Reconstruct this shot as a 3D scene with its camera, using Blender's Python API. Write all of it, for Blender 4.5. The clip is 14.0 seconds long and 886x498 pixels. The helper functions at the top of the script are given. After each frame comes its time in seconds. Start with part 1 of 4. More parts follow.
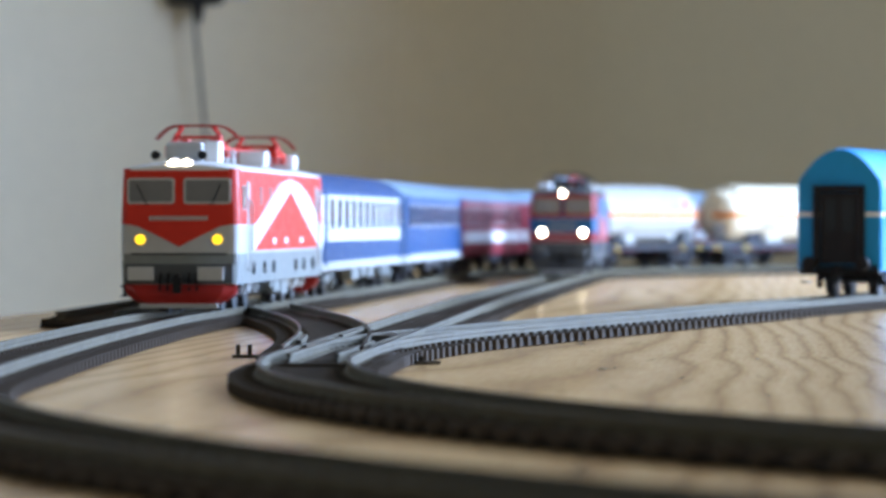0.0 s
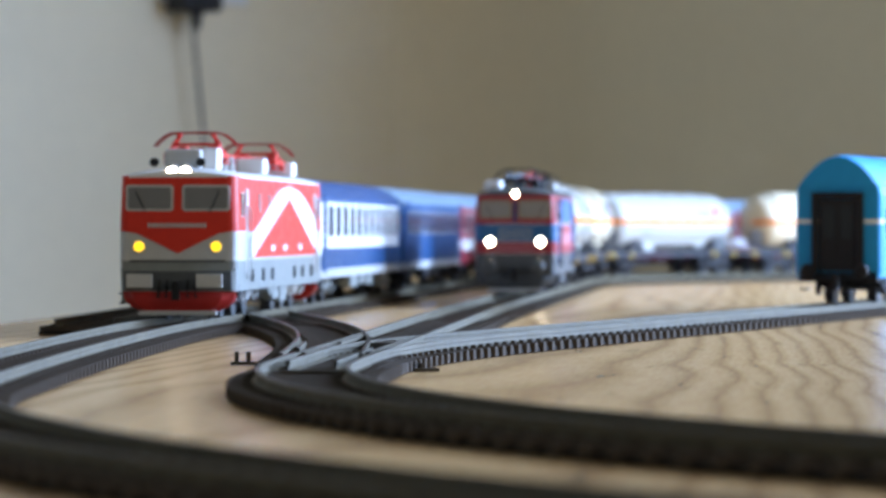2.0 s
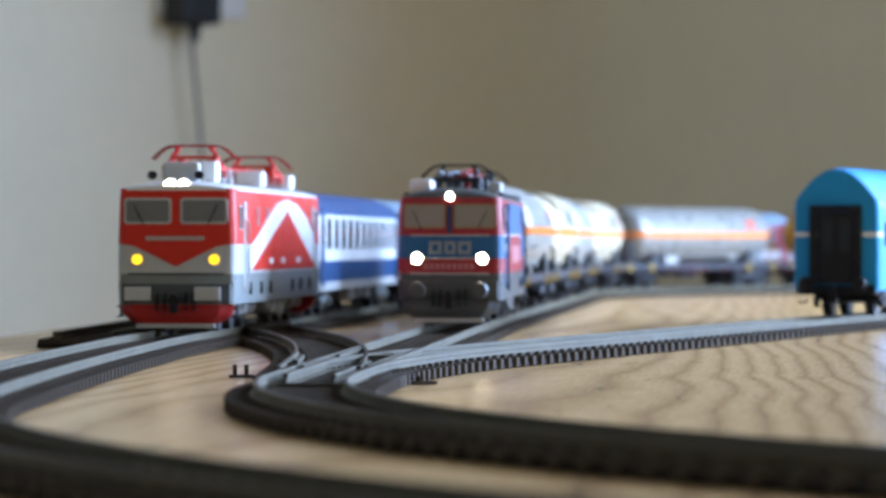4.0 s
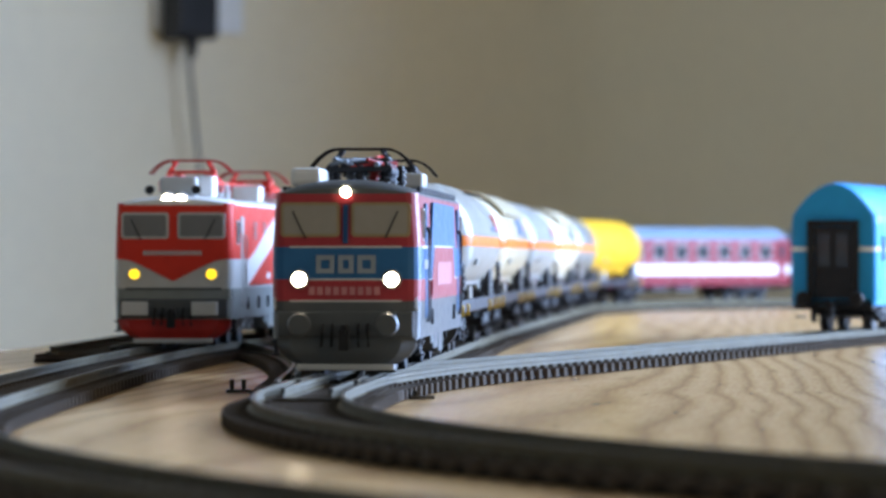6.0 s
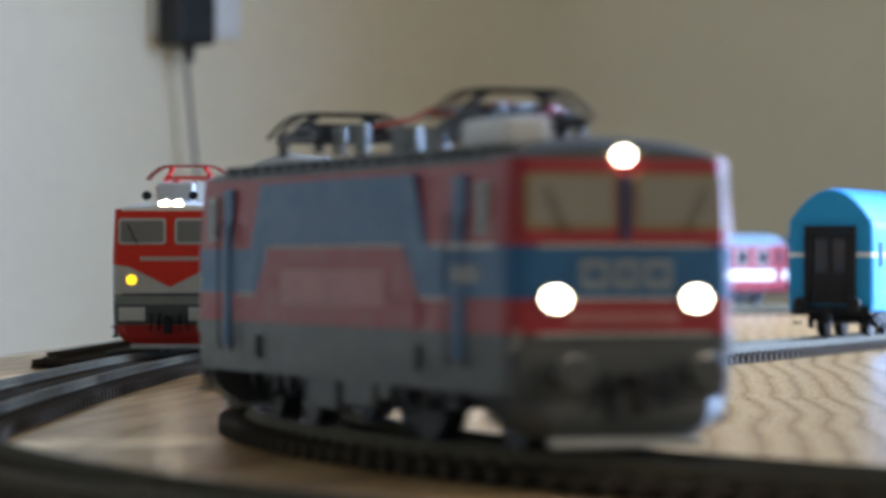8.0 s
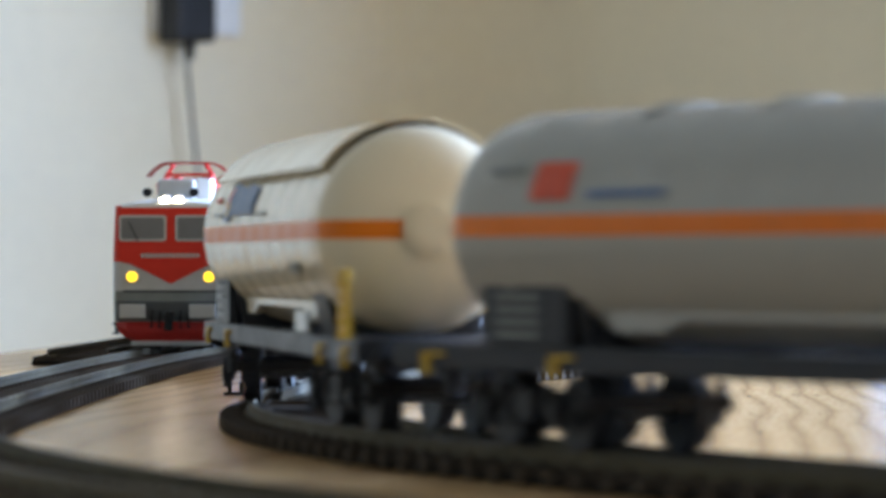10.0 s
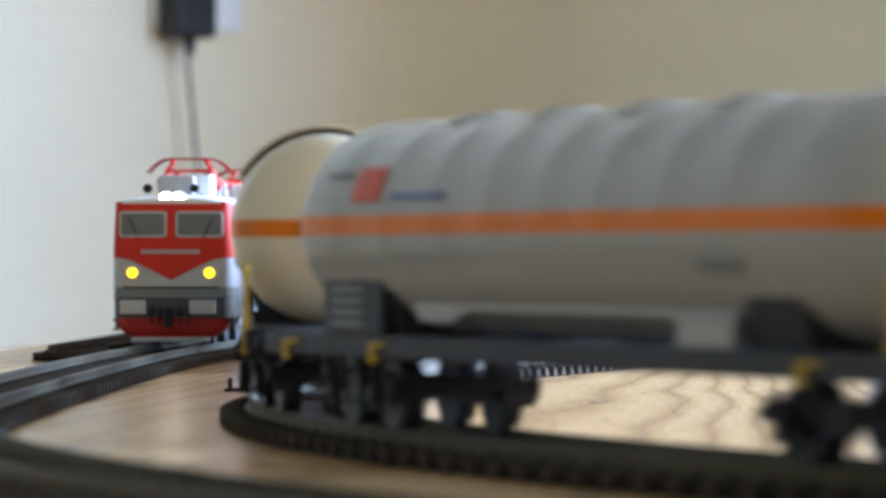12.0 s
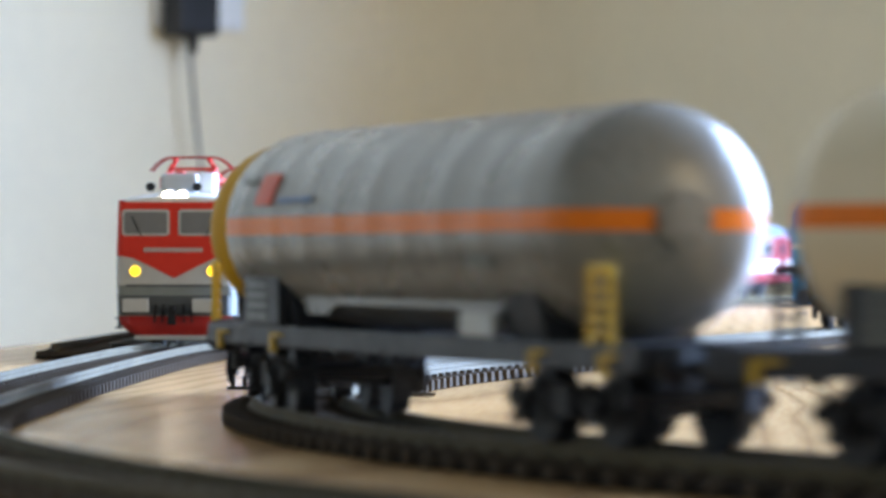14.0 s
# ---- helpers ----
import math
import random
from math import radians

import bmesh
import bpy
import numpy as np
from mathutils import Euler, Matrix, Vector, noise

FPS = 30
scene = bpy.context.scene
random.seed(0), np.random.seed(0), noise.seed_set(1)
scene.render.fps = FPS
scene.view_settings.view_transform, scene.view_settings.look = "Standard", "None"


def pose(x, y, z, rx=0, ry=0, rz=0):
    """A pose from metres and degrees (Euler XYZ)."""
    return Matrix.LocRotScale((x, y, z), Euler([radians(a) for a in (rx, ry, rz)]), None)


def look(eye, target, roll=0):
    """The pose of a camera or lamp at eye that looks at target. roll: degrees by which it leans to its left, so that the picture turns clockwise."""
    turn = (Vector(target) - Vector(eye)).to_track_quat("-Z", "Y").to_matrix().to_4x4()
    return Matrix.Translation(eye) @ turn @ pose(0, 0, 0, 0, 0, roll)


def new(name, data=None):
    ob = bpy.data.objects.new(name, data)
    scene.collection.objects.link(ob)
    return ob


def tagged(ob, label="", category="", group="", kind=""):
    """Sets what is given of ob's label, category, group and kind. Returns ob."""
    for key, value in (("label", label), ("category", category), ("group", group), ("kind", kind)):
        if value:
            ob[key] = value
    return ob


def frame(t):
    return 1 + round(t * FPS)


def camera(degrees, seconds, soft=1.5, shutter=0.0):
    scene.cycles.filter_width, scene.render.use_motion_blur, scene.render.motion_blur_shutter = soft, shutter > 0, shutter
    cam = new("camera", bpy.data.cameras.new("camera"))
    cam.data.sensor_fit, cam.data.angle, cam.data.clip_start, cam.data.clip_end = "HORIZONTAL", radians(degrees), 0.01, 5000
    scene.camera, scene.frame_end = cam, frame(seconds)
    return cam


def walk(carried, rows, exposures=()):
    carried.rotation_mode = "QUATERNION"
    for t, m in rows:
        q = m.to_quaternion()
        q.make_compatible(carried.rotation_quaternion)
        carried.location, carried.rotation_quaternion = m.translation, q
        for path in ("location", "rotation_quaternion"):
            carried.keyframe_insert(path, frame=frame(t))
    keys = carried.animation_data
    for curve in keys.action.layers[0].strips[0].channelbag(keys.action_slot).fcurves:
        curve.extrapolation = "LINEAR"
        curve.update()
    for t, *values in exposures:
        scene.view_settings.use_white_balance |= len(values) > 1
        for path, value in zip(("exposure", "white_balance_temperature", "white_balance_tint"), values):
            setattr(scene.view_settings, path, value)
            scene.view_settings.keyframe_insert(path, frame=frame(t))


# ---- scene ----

# ---------------- camera ----------------
F_PX = 6800.0
EYE = (0.0, 0.0, 0.0325)
cam = camera(2 * math.degrees(math.atan(784 / F_PX)), 14.0, soft=2.8, shutter=0.5)
cam.data.dof.use_dof = True
cam.data.dof.focus_distance = 0.97
cam.data.dof.aperture_fstop = 37.0
# seconds, turn to the right, tilt upwards (both in 1/6800 rad)
TURNS = [(0, 0, -46), (0.5, 0.5, -42), (1, 1, -39), (1.5, 1.5, -36), (2, 2.3, -33.5), (2.5, 2.5, -31.5), (3, 4, -24),
         (3.5, 5, -17), (5.0, 7.5, 3), (5.5, 9, 10), (6, 10.5, 15.5), (6.5, 12, 19), (7, 13, 20.5), (7.5, 15, 23.5), (8, 15.5, 25.5),
         (8.5, 15.5, 25), (10, 14.5, 20), (10.5, 14, 19), (11, 15, 18), (11.5, 15, 16), (12, 14, 13), (12.5, 10, 12), (13, 9, 11), (13.5, 9, 11), (14, 9, 10)]
walk(cam, [(t, look(EYE, (EYE[0] + a / F_PX, EYE[1] + 1.0, EYE[2] + b / F_PX))) for t, a, b in TURNS],
     exposures=[(0, 0.2), (3, 0.2), (6, 0.24), (8, 0.34), (10, 0.86), (14, 1.0)])

# ---------------- light ----------------
world = bpy.data.worlds.new("world")
scene.world = world
world.use_nodes = True
wn, wl = world.node_tree.nodes, world.node_tree.links
sky = wn.new("ShaderNodeTexSky")
sky.sky_type, sky.sun_disc, sky.sun_elevation, sky.sun_rotation = "NISHITA", False, radians(35), radians(100)
wl.new(sky.outputs[0], wn["Background"].inputs[0])
wn["Background"].inputs[1].default_value = 0.1


def area_lamp(name, eye, target, w, h, power, colour):
    d = bpy.data.lights.new(name, "AREA")
    d.shape, d.size, d.size_y, d.energy, d.color = "RECTANGLE", w, h, power, colour
    ob = new(name, d)
    ob.matrix_world = look(eye, target)
    return ob


CORNER = Vector((0.06, 4.273, 0.0))
DIR_R = Vector((0.574, -0.819, 0.0))      # along the window wall, towards the camera
DIR_L = Vector((-0.819, -0.574, 0.0))     # along the plain wall
WIN_A, WIN_B, WIN_Z0, WIN_Z1 = 1.8, 3.6, 0.06, 1.45
WIN_MID = CORNER + DIR_R * ((WIN_A + WIN_B) / 2) + Vector((0, 0, (WIN_Z0 + WIN_Z1) / 2))
area_lamp("window_light", WIN_MID + DIR_L * -0.12, WIN_MID + DIR_L, WIN_B - WIN_A, WIN_Z1 - WIN_Z0, 240, (0.45, 0.655, 1.08))
# added warm fill from behind the camera; no such source is known
REAR_Y = -1.0
REAR_X = 2.2
area_lamp("rear_fill_light", (REAR_X, REAR_Y - 0.1, 0.95), (REAR_X, 0, 0.95), 1.5, 1.2, 14, (1.0, 0.79, 0.50))


# ---------------- materials ----------------
def mat(name, colour, rough=0.5, metal=0.0, var=0.08, scale=300.0, bump=0.0, coat=0.0, emit=0.0, spec=0.2):
    m = bpy.data.materials.new(name)
    m.use_nodes = True
    n, l = m.node_tree.nodes, m.node_tree.links
    b = n["Principled BSDF"]
    b.inputs["Roughness"].default_value, b.inputs["Metallic"].default_value = rough, metal
    b.inputs["Specular IOR Level"].default_value = spec
    b.inputs["Coat Weight"].default_value = coat
    b.inputs["Coat Roughness"].default_value = 0.12
    tc = n.new("ShaderNodeTexCoord")
    n1, n2 = n.new("ShaderNodeTexNoise"), n.new("ShaderNodeTexNoise")
    n1.inputs["Scale"].default_value, n2.inputs["Scale"].default_value = scale, scale * 0.12
    n1.inputs["Detail"].default_value = 5
    l.new(tc.outputs["Object"], n1.inputs["Vector"])
    l.new(tc.outputs["Object"], n2.inputs["Vector"])
    add = n.new("ShaderNodeMath")
    l.new(n1.outputs[0], add.inputs[0])
    l.new(n2.outputs[0], add.inputs[1])
    mr = n.new("ShaderNodeMapRange")
    mr.inputs["From Min"].default_value, mr.inputs["From Max"].default_value = 0.7, 1.3
    mr.inputs["To Min"].default_value, mr.inputs["To Max"].default_value = 1 - var, 1 + var
    l.new(add.outputs[0], mr.inputs["Value"])
    mx = n.new("ShaderNodeMix")
    mx.data_type, mx.blend_type = "RGBA", "MULTIPLY"
    mx.inputs["Factor"].default_value = 1.0
    mx.inputs["A"].default_value = (*colour, 1)
    l.new(mr.outputs[0], mx.inputs["B"])
    l.new(mx.outputs["Result"], b.inputs["Base Color"])
    rr = n.new("ShaderNodeMapRange")
    rr.inputs["From Min"].default_value, rr.inputs["From Max"].default_value = 0.3, 0.7
    rr.inputs["To Min"].default_value, rr.inputs["To Max"].default_value = max(0.02, rough * 0.8), min(1, rough * 1.2)
    l.new(n1.outputs[0], rr.inputs["Value"])
    l.new(rr.outputs[0], b.inputs["Roughness"])
    if bump:
        bp = n.new("ShaderNodeBump")
        bp.inputs["Strength"].default_value, bp.inputs["Distance"].default_value = bump, 0.0005
        l.new(n1.outputs[0], bp.inputs["Height"])
        l.new(bp.outputs[0], b.inputs["Normal"])
    if emit:
        b.inputs["Emission Color"].default_value = (*colour, 1)
        b.inputs["Emission Strength"].default_value = emit
    return m


def wood_mat():
    m = bpy.data.materials.new("oak_laminate")
    m.use_nodes = True
    n, l = m.node_tree.nodes, m.node_tree.links
    b = n["Principled BSDF"]
    tc = n.new("ShaderNodeTexCoord")
    along = n.new("ShaderNodeVectorRotate")
    along.rotation_type = "Z_AXIS"
    along.inputs["Angle"].default_value = radians(5.5)
    l.new(tc.outputs["Object"], along.inputs["Vector"])
    sep = n.new("ShaderNodeSeparateXYZ")
    l.new(along.outputs[0], sep.inputs[0])
    mp = n.new("ShaderNodeMapping")
    mp.inputs["Scale"].default_value = (1.0, 0.11, 1.0)
    l.new(along.outputs[0], mp.inputs["Vector"])
    big = n.new("ShaderNodeTexNoise")
    big.inputs["Scale"].default_value, big.inputs["Detail"].default_value = 6.0, 0.6
    l.new(mp.outputs[0], big.inputs["Vector"])
    # small waves along the year rings
    mpw = n.new("ShaderNodeMapping")
    mpw.inputs["Scale"].default_value = (1.6, 1.0, 1.0)
    l.new(along.outputs[0], mpw.inputs["Vector"])
    wob = n.new("ShaderNodeTexNoise")
    wob.inputs["Scale"].default_value, wob.inputs["Detail"].default_value = 5.0, 2.0
    l.new(mpw.outputs[0], wob.inputs["Vector"])
    mul = n.new("ShaderNodeMath")
    mul.operation = "MULTIPLY"
    mul.inputs[1].default_value = 20.0
    l.new(big.outputs[0], mul.inputs[0])
    mad = n.new("ShaderNodeMath")
    mad.operation = "MULTIPLY_ADD"
    mad.inputs[1].default_value = 2.0
    l.new(wob.outputs[0], mad.inputs[0])
    l.new(mul.outputs[0], mad.inputs[2])
    fr = n.new("ShaderNodeMath")
    fr.operation = "FRACT"
    lin = n.new("ShaderNodeMath")
    lin.operation = "MULTIPLY_ADD"
    lin.inputs[1].default_value = 95.0
    l.new(sep.outputs["X"], lin.inputs[0])
    l.new(mad.outputs[0], lin.inputs[2])
    l.new(lin.outputs[0], fr.inputs[0])
    cr = n.new("ShaderNodeValToRGB")
    e = cr.color_ramp.elements
    e[0].position, e[0].color = 0.0, (0.54, 0.32, 0.138, 1)
    e[1].position, e[1].color = 1.0, (0.53, 0.31, 0.133, 1)
    for at, c in ((0.25, (0.66, 0.41, 0.188, 1)), (0.60, (0.615, 0.375, 0.168, 1)), (0.88, (0.41, 0.235, 0.102, 1))):
        k = cr.color_ramp.elements.new(at)
        k.color = c
    l.new(fr.outputs[0], cr.inputs[0])
    fine = n.new("ShaderNodeTexNoise")
    fine.inputs["Scale"].default_value, fine.inputs["Detail"].default_value = 900, 4
    mp2 = n.new("ShaderNodeMapping")
    mp2.inputs["Scale"].default_value = (1.0, 0.05, 1.0)
    l.new(along.outputs[0], mp2.inputs["Vector"])
    l.new(mp2.outputs[0], fine.inputs["Vector"])
    mx = n.new("ShaderNodeMix")
    mx.data_type, mx.blend_type = "RGBA", "OVERLAY"
    mx.inputs["Factor"].default_value = 0.35
    l.new(cr.outputs[0], mx.inputs["A"])
    l.new(fine.outputs[0], mx.inputs["B"])
    # short dark pores and streaks
    mp3 = n.new("ShaderNodeMapping")
    mp3.inputs["Scale"].default_value = (1.0, 0.12, 1.0)
    l.new(along.outputs[0], mp3.inputs["Vector"])
    st = n.new("ShaderNodeTexNoise")
    st.inputs["Scale"].default_value, st.inputs["Detail"].default_value = 140, 3
    l.new(mp3.outputs[0], st.inputs["Vector"])
    sm = n.new("ShaderNodeMapRange")
    sm.inputs["From Min"].default_value, sm.inputs["From Max"].default_value = 0.63, 0.75
    sm.inputs["To Min"].default_value, sm.inputs["To Max"].default_value = 1.0, 0.62
    l.new(st.outputs[0], sm.inputs["Value"])
    m3 = n.new("ShaderNodeMix")
    m3.data_type, m3.blend_type = "RGBA", "MULTIPLY"
    m3.inputs["Factor"].default_value = 1.0
    l.new(mx.outputs["Result"], m3.inputs["A"])
    l.new(sm.outputs[0], m3.inputs["B"])
    l.new(m3.outputs["Result"], b.inputs["Base Color"])
    b.inputs["Roughness"].default_value = 0.27
    b.inputs["Specular IOR Level"].default_value = 0.2
    bp = n.new("ShaderNodeBump")
    bp.inputs["Strength"].default_value, bp.inputs["Distance"].default_value = 0.03, 0.0003
    l.new(fine.outputs[0], bp.inputs["Height"])
    l.new(bp.outputs[0], b.inputs["Normal"])
    return m


M = {}
M["wood"] = wood_mat()
# for the unseen wall behind the camera, darkened to cut bounced light
M["far_wall"] = mat("low_bounce_wall_paint", (0.26, 0.22, 0.15), 0.9, var=0.03, scale=60, bump=0.1)
M["wall"] = mat("wall_paint", (0.80, 0.71, 0.53), 0.9, var=0.03, scale=60, bump=0.1)
# ceiling and floor are unseen and kept dark so little light bounces back
M["ceil"] = mat("ceiling_paint", (0.24, 0.21, 0.16), 0.9, var=0.02, scale=40)
M["floor"] = mat("floor_boards", (0.16, 0.10, 0.055), 0.5, var=0.2, scale=20)
M["rail"] = mat("nickel_rail", (0.085, 0.084, 0.082), 0.42, 1.0, var=0.2, scale=500)
# rail sides: the table's brown reflection is put into the base colour
M["rail_side"] = mat("wood_reflecting_rail_side", (0.115, 0.096, 0.058), 0.65, 0.1, var=0.2, scale=500)
RAIL = [M["rail"], M["rail_side"]]
# web under the sleepers, near black to paint shade into their gaps
M["bed"] = mat("track_bed_gap_shade", (0.022, 0.018, 0.0145), 0.8, var=0.2, scale=800, spec=0.05)
M["sleeper"] = mat("sleeper_plastic", (0.078, 0.061, 0.046), 0.8, var=0.3, scale=800, bump=0.2, spec=0.05)
M["web"] = mat("dark_web_plastic", (0.050, 0.041, 0.029), 0.5, var=0.2, scale=800)
M["red"] = mat("red_lacquer", (0.66, 0.04, 0.022), 0.42, var=0.06)
M["dred"] = mat("dark_red_paint", (0.42, 0.03, 0.025), 0.4, var=0.1)
M["white"] = mat("white_lacquer", (0.78, 0.78, 0.77), 0.42, var=0.05)
M["lgrey"] = mat("light_grey_paint", (0.52, 0.53, 0.52), 0.42, var=0.06)
M["grey"] = mat("grey_paint", (0.085, 0.092, 0.096), 0.38, var=0.08, spec=0.25)
M["mgrey"] = mat("mid_grey_paint", (0.24, 0.26, 0.25), 0.42, var=0.08)
M["dgrey"] = mat("dark_grey_plastic", (0.034, 0.037, 0.044), 0.42, var=0.15)
M["black"] = mat("black_plastic", (0.018, 0.018, 0.02), 0.42, var=0.2)
M["blue"] = mat("blue_lacquer", (0.024, 0.120, 0.28), 0.38, var=0.07, spec=0.25)
M["cblue"] = mat("coach_blue", (0.016, 0.066, 0.18), 0.42, var=0.08)
M["roofblue"] = mat("roof_blue", (0.03, 0.072, 0.18), 0.4, var=0.1)
M["cyan"] = mat("turquoise_paint", (0.02, 0.29, 0.60), 0.4, var=0.06)
M["bluegrey"] = mat("roof_blue_grey", (0.17, 0.24, 0.31), 0.45, var=0.08)
M["crimson"] = mat("crimson_lacquer", (0.34, 0.035, 0.045), 0.38, var=0.08, spec=0.25)
M["ccrimson"] = mat("coach_crimson", (0.21, 0.022, 0.032), 0.45, var=0.08)
M["cream"] = mat("cream_tank_paint", (0.76, 0.665, 0.48), 0.17, var=0.02, scale=120)
M["offwhite"] = mat("off_white_tank_paint", (0.42, 0.42, 0.39), 0.2, var=0.02, scale=120)
M["silver"] = mat("silver_grey_tank_paint", (0.23, 0.225, 0.205), 0.30, 0.2, var=0.03, scale=120)
M["yellow"] = mat("yellow_tank_paint", (0.62, 0.34, 0.012), 0.5, var=0.08, scale=120)
M["orange"] = mat("orange_band", (0.80, 0.20, 0.01), 0.35, var=0.05)
M["ylw"] = mat("yellow_rail_paint", (0.70, 0.45, 0.05), 0.4, var=0.1)
M["glass"] = mat("dull_glass", (0.20, 0.205, 0.21), 0.12, var=0.05)
M["dglass"] = mat("dark_glass", (0.03, 0.035, 0.04), 0.08, var=0.1)
M["metal"] = mat("bright_metal", (0.6, 0.6, 0.6), 0.3, 1.0, var=0.1)
M["lampw"] = mat("warm_white_lamp", (1.0, 0.86, 0.6), 0.3, emit=40.0)
M["lampy"] = mat("yellow_lamp", (1.0, 0.62, 0.02), 0.3, emit=1.6)
M["brass"] = mat("dull_brass_window_frame", (0.30, 0.23, 0.13), 0.4)
M["cabin"] = mat("cream_cab_interior", (0.30, 0.28, 0.245), 0.2, var=0.05)
M["lblue"] = mat("logo_blue", (0.10, 0.18, 0.36), 0.4)
M["lred"] = mat("logo_red", (0.65, 0.10, 0.05), 0.4)


# ---------------- mesh helpers ----------------
def mesh_ob(name, bm, material, parent=None, label="", smooth=False):
    me = bpy.data.meshes.new(name)
    bmesh.ops.recalc_face_normals(bm, faces=bm.faces)
    bm.to_mesh(me)
    bm.free()
    for m in (material if isinstance(material, (list, tuple)) else [material]):
        me.materials.append(m)
    if smooth:
        for p in me.polygons:
            p.use_smooth = True
    ob = new(name, me)
    ob.parent = parent
    if label:
        ob["label"] = label
    return ob


def part(name, bm, material, parent, label="", smooth=False):
    return mesh_ob(name, bm, material, parent, label, smooth)


def empty(name, m=None):
    ob = new(name)
    ob.empty_display_size = 0.01
    if m is not None:
        ob.matrix_world = m
    return ob


def add_box(bm, x0, x1, y0, y1, z0, z1, bev=0.0, mi=0, m=None):
    r = bmesh.ops.create_cube(bm, size=1.0)
    vs = r["verts"]
    for v in vs:
        v.co = Vector(((x0 + x1) / 2 + v.co.x * (x1 - x0), (y0 + y1) / 2 + v.co.y * (y1 - y0), (z0 + z1) / 2 + v.co.z * (z1 - z0)))
    fs = {f for v in vs for f in v.link_faces}
    for f in fs:
        f.material_index = mi
    if bev:
        es = list({e for v in vs for e in v.link_edges})
        g = bmesh.ops.bevel(bm, geom=es, offset=bev, segments=2, affect="EDGES", profile=0.6)
        for f in g["faces"]:
            f.material_index = mi
        vs = list({v for f in g["faces"] for v in f.verts})
    if m is not None:
        bmesh.ops.transform(bm, matrix=m, verts=vs)
    return vs


def box(x0, x1, y0, y1, z0, z1, bev=0.0):
    bm = bmesh.new()
    add_box(bm, x0, x1, y0, y1, z0, z1, bev)
    return bm


def add_cyl(bm, p0, p1, r0, r1=None, seg=12, caps=True):
    p0, p1 = Vector(p0), Vector(p1)
    d = p1 - p0
    q = d.to_track_quat("Z", "Y").to_matrix().to_4x4()
    r = bmesh.ops.create_cone(bm, cap_ends=caps, segments=seg, radius1=r0, radius2=r0 if r1 is None else r1, depth=d.length,
                              matrix=Matrix.Translation((p0 + p1) / 2) @ q)
    return r["verts"]


def cyl(p0, p1, r0, r1=None, seg=12):
    bm = bmesh.new()
    add_cyl(bm, p0, p1, r0, r1, seg)
    return bm


def add_tube(bm, pts, r, seg=6):
    """One bent round bar through the points."""
    pts = [Vector(p) for p in pts]
    rings = []
    for i, p in enumerate(pts):
        d = (pts[min(i + 1, len(pts) - 1)] - pts[max(i - 1, 0)]).normalized()
        q = d.to_track_quat("Z", "Y").to_matrix()
        rings.append([bm.verts.new(p + q @ Vector((r * math.cos(2 * math.pi * k / seg), r * math.sin(2 * math.pi * k / seg), 0))) for k in range(seg)])
    for a, b in zip(rings, rings[1:]):
        for k in range(seg):
            bm.faces.new((a[k], a[(k + 1) % seg], b[(k + 1) % seg], b[k]))
    bm.faces.new(rings[0][::-1])
    bm.faces.new(rings[-1])


def loft(rings, close_ends=True, mats=None):
    """Rings of equally many points, joined by quads."""
    bm = bmesh.new()
    vr = [[bm.verts.new(p) for p in ring] for ring in rings]
    n = len(vr[0])
    for i, (a, b) in enumerate(zip(vr, vr[1:])):
        for j in range(n):
            f = bm.faces.new((a[j], a[(j + 1) % n], b[(j + 1) % n], b[j]))
            if mats:
                f.material_index = mats(i, j)
    if close_ends:
        bm.faces.new(vr[0][::-1])
        bm.faces.new(vr[-1])
    return bm


def prism(outline, axis, a, b, bev=0.0):
    """A flat outline drawn out along an axis: 'x' takes (y, z), 'y' takes (x, z), 'z' takes (x, y)."""
    def at(u, v, w):
        return {"x": (w, u, v), "y": (u, w, v), "z": (u, v, w)}[axis]
    bm = bmesh.new()
    lo = [bm.verts.new(at(u, v, a)) for u, v in outline]
    hi = [bm.verts.new(at(u, v, b)) for u, v in outline]
    n = len(lo)
    bm.faces.new(lo)
    bm.faces.new(hi[::-1])
    for i in range(n):
        bm.faces.new((lo[i], lo[(i + 1) % n], hi[(i + 1) % n], hi[i]))
    if bev:
        bmesh.ops.bevel(bm, geom=list(bm.edges), offset=bev, segments=1, affect="EDGES")
    return bm


# ---------------- track plan ----------------
RAIL_Z = 0.0053


class Path:
    """A line of arcs; s is the way along it. Segments: (length, turn to the left in degrees)."""

    def __init__(self, x, y, heading, s0, segments):
        self.nodes, s = [], s0
        for length, turn in segments:
            self.nodes.append((s, x, y, heading, length, radians(turn) / length))
            x, y, heading = self._step(x, y, heading, length, radians(turn) / length)
            s += length
        self.end = s

    @staticmethod
    def _step(x, y, h, d, k):
        if abs(k) < 1e-9:
            return x + d * math.cos(h), y + d * math.sin(h), h
        return x + (math.sin(h + k * d) - math.sin(h)) / k, y - (math.cos(h + k * d) - math.cos(h)) / k, h + k * d

    def at(self, s):
        node = self.nodes[0]
        for n in self.nodes:
            if n[0] <= s:
                node = n
        return self._step(node[1], node[2], node[3], s - node[0], node[5])

    def offset(self, s, side, z):
        x, y, h = self.at(s)
        return Vector((x - math.sin(h) * side, y + math.cos(h) * side, z))


def down(deg):
    """Heading towards the camera, deg to its left."""
    return radians(-90 - deg)


def behind(x, y, heading, segments):
    """The start of a line of segments that ends at x, y with that heading."""
    for length, turn in reversed(segments):
        k = radians(turn) / length
        x, y, h = Path._step(x, y, heading + math.pi, length, -k)
        heading = h - math.pi
    return x, y, heading, sum(a for a, b in segments)


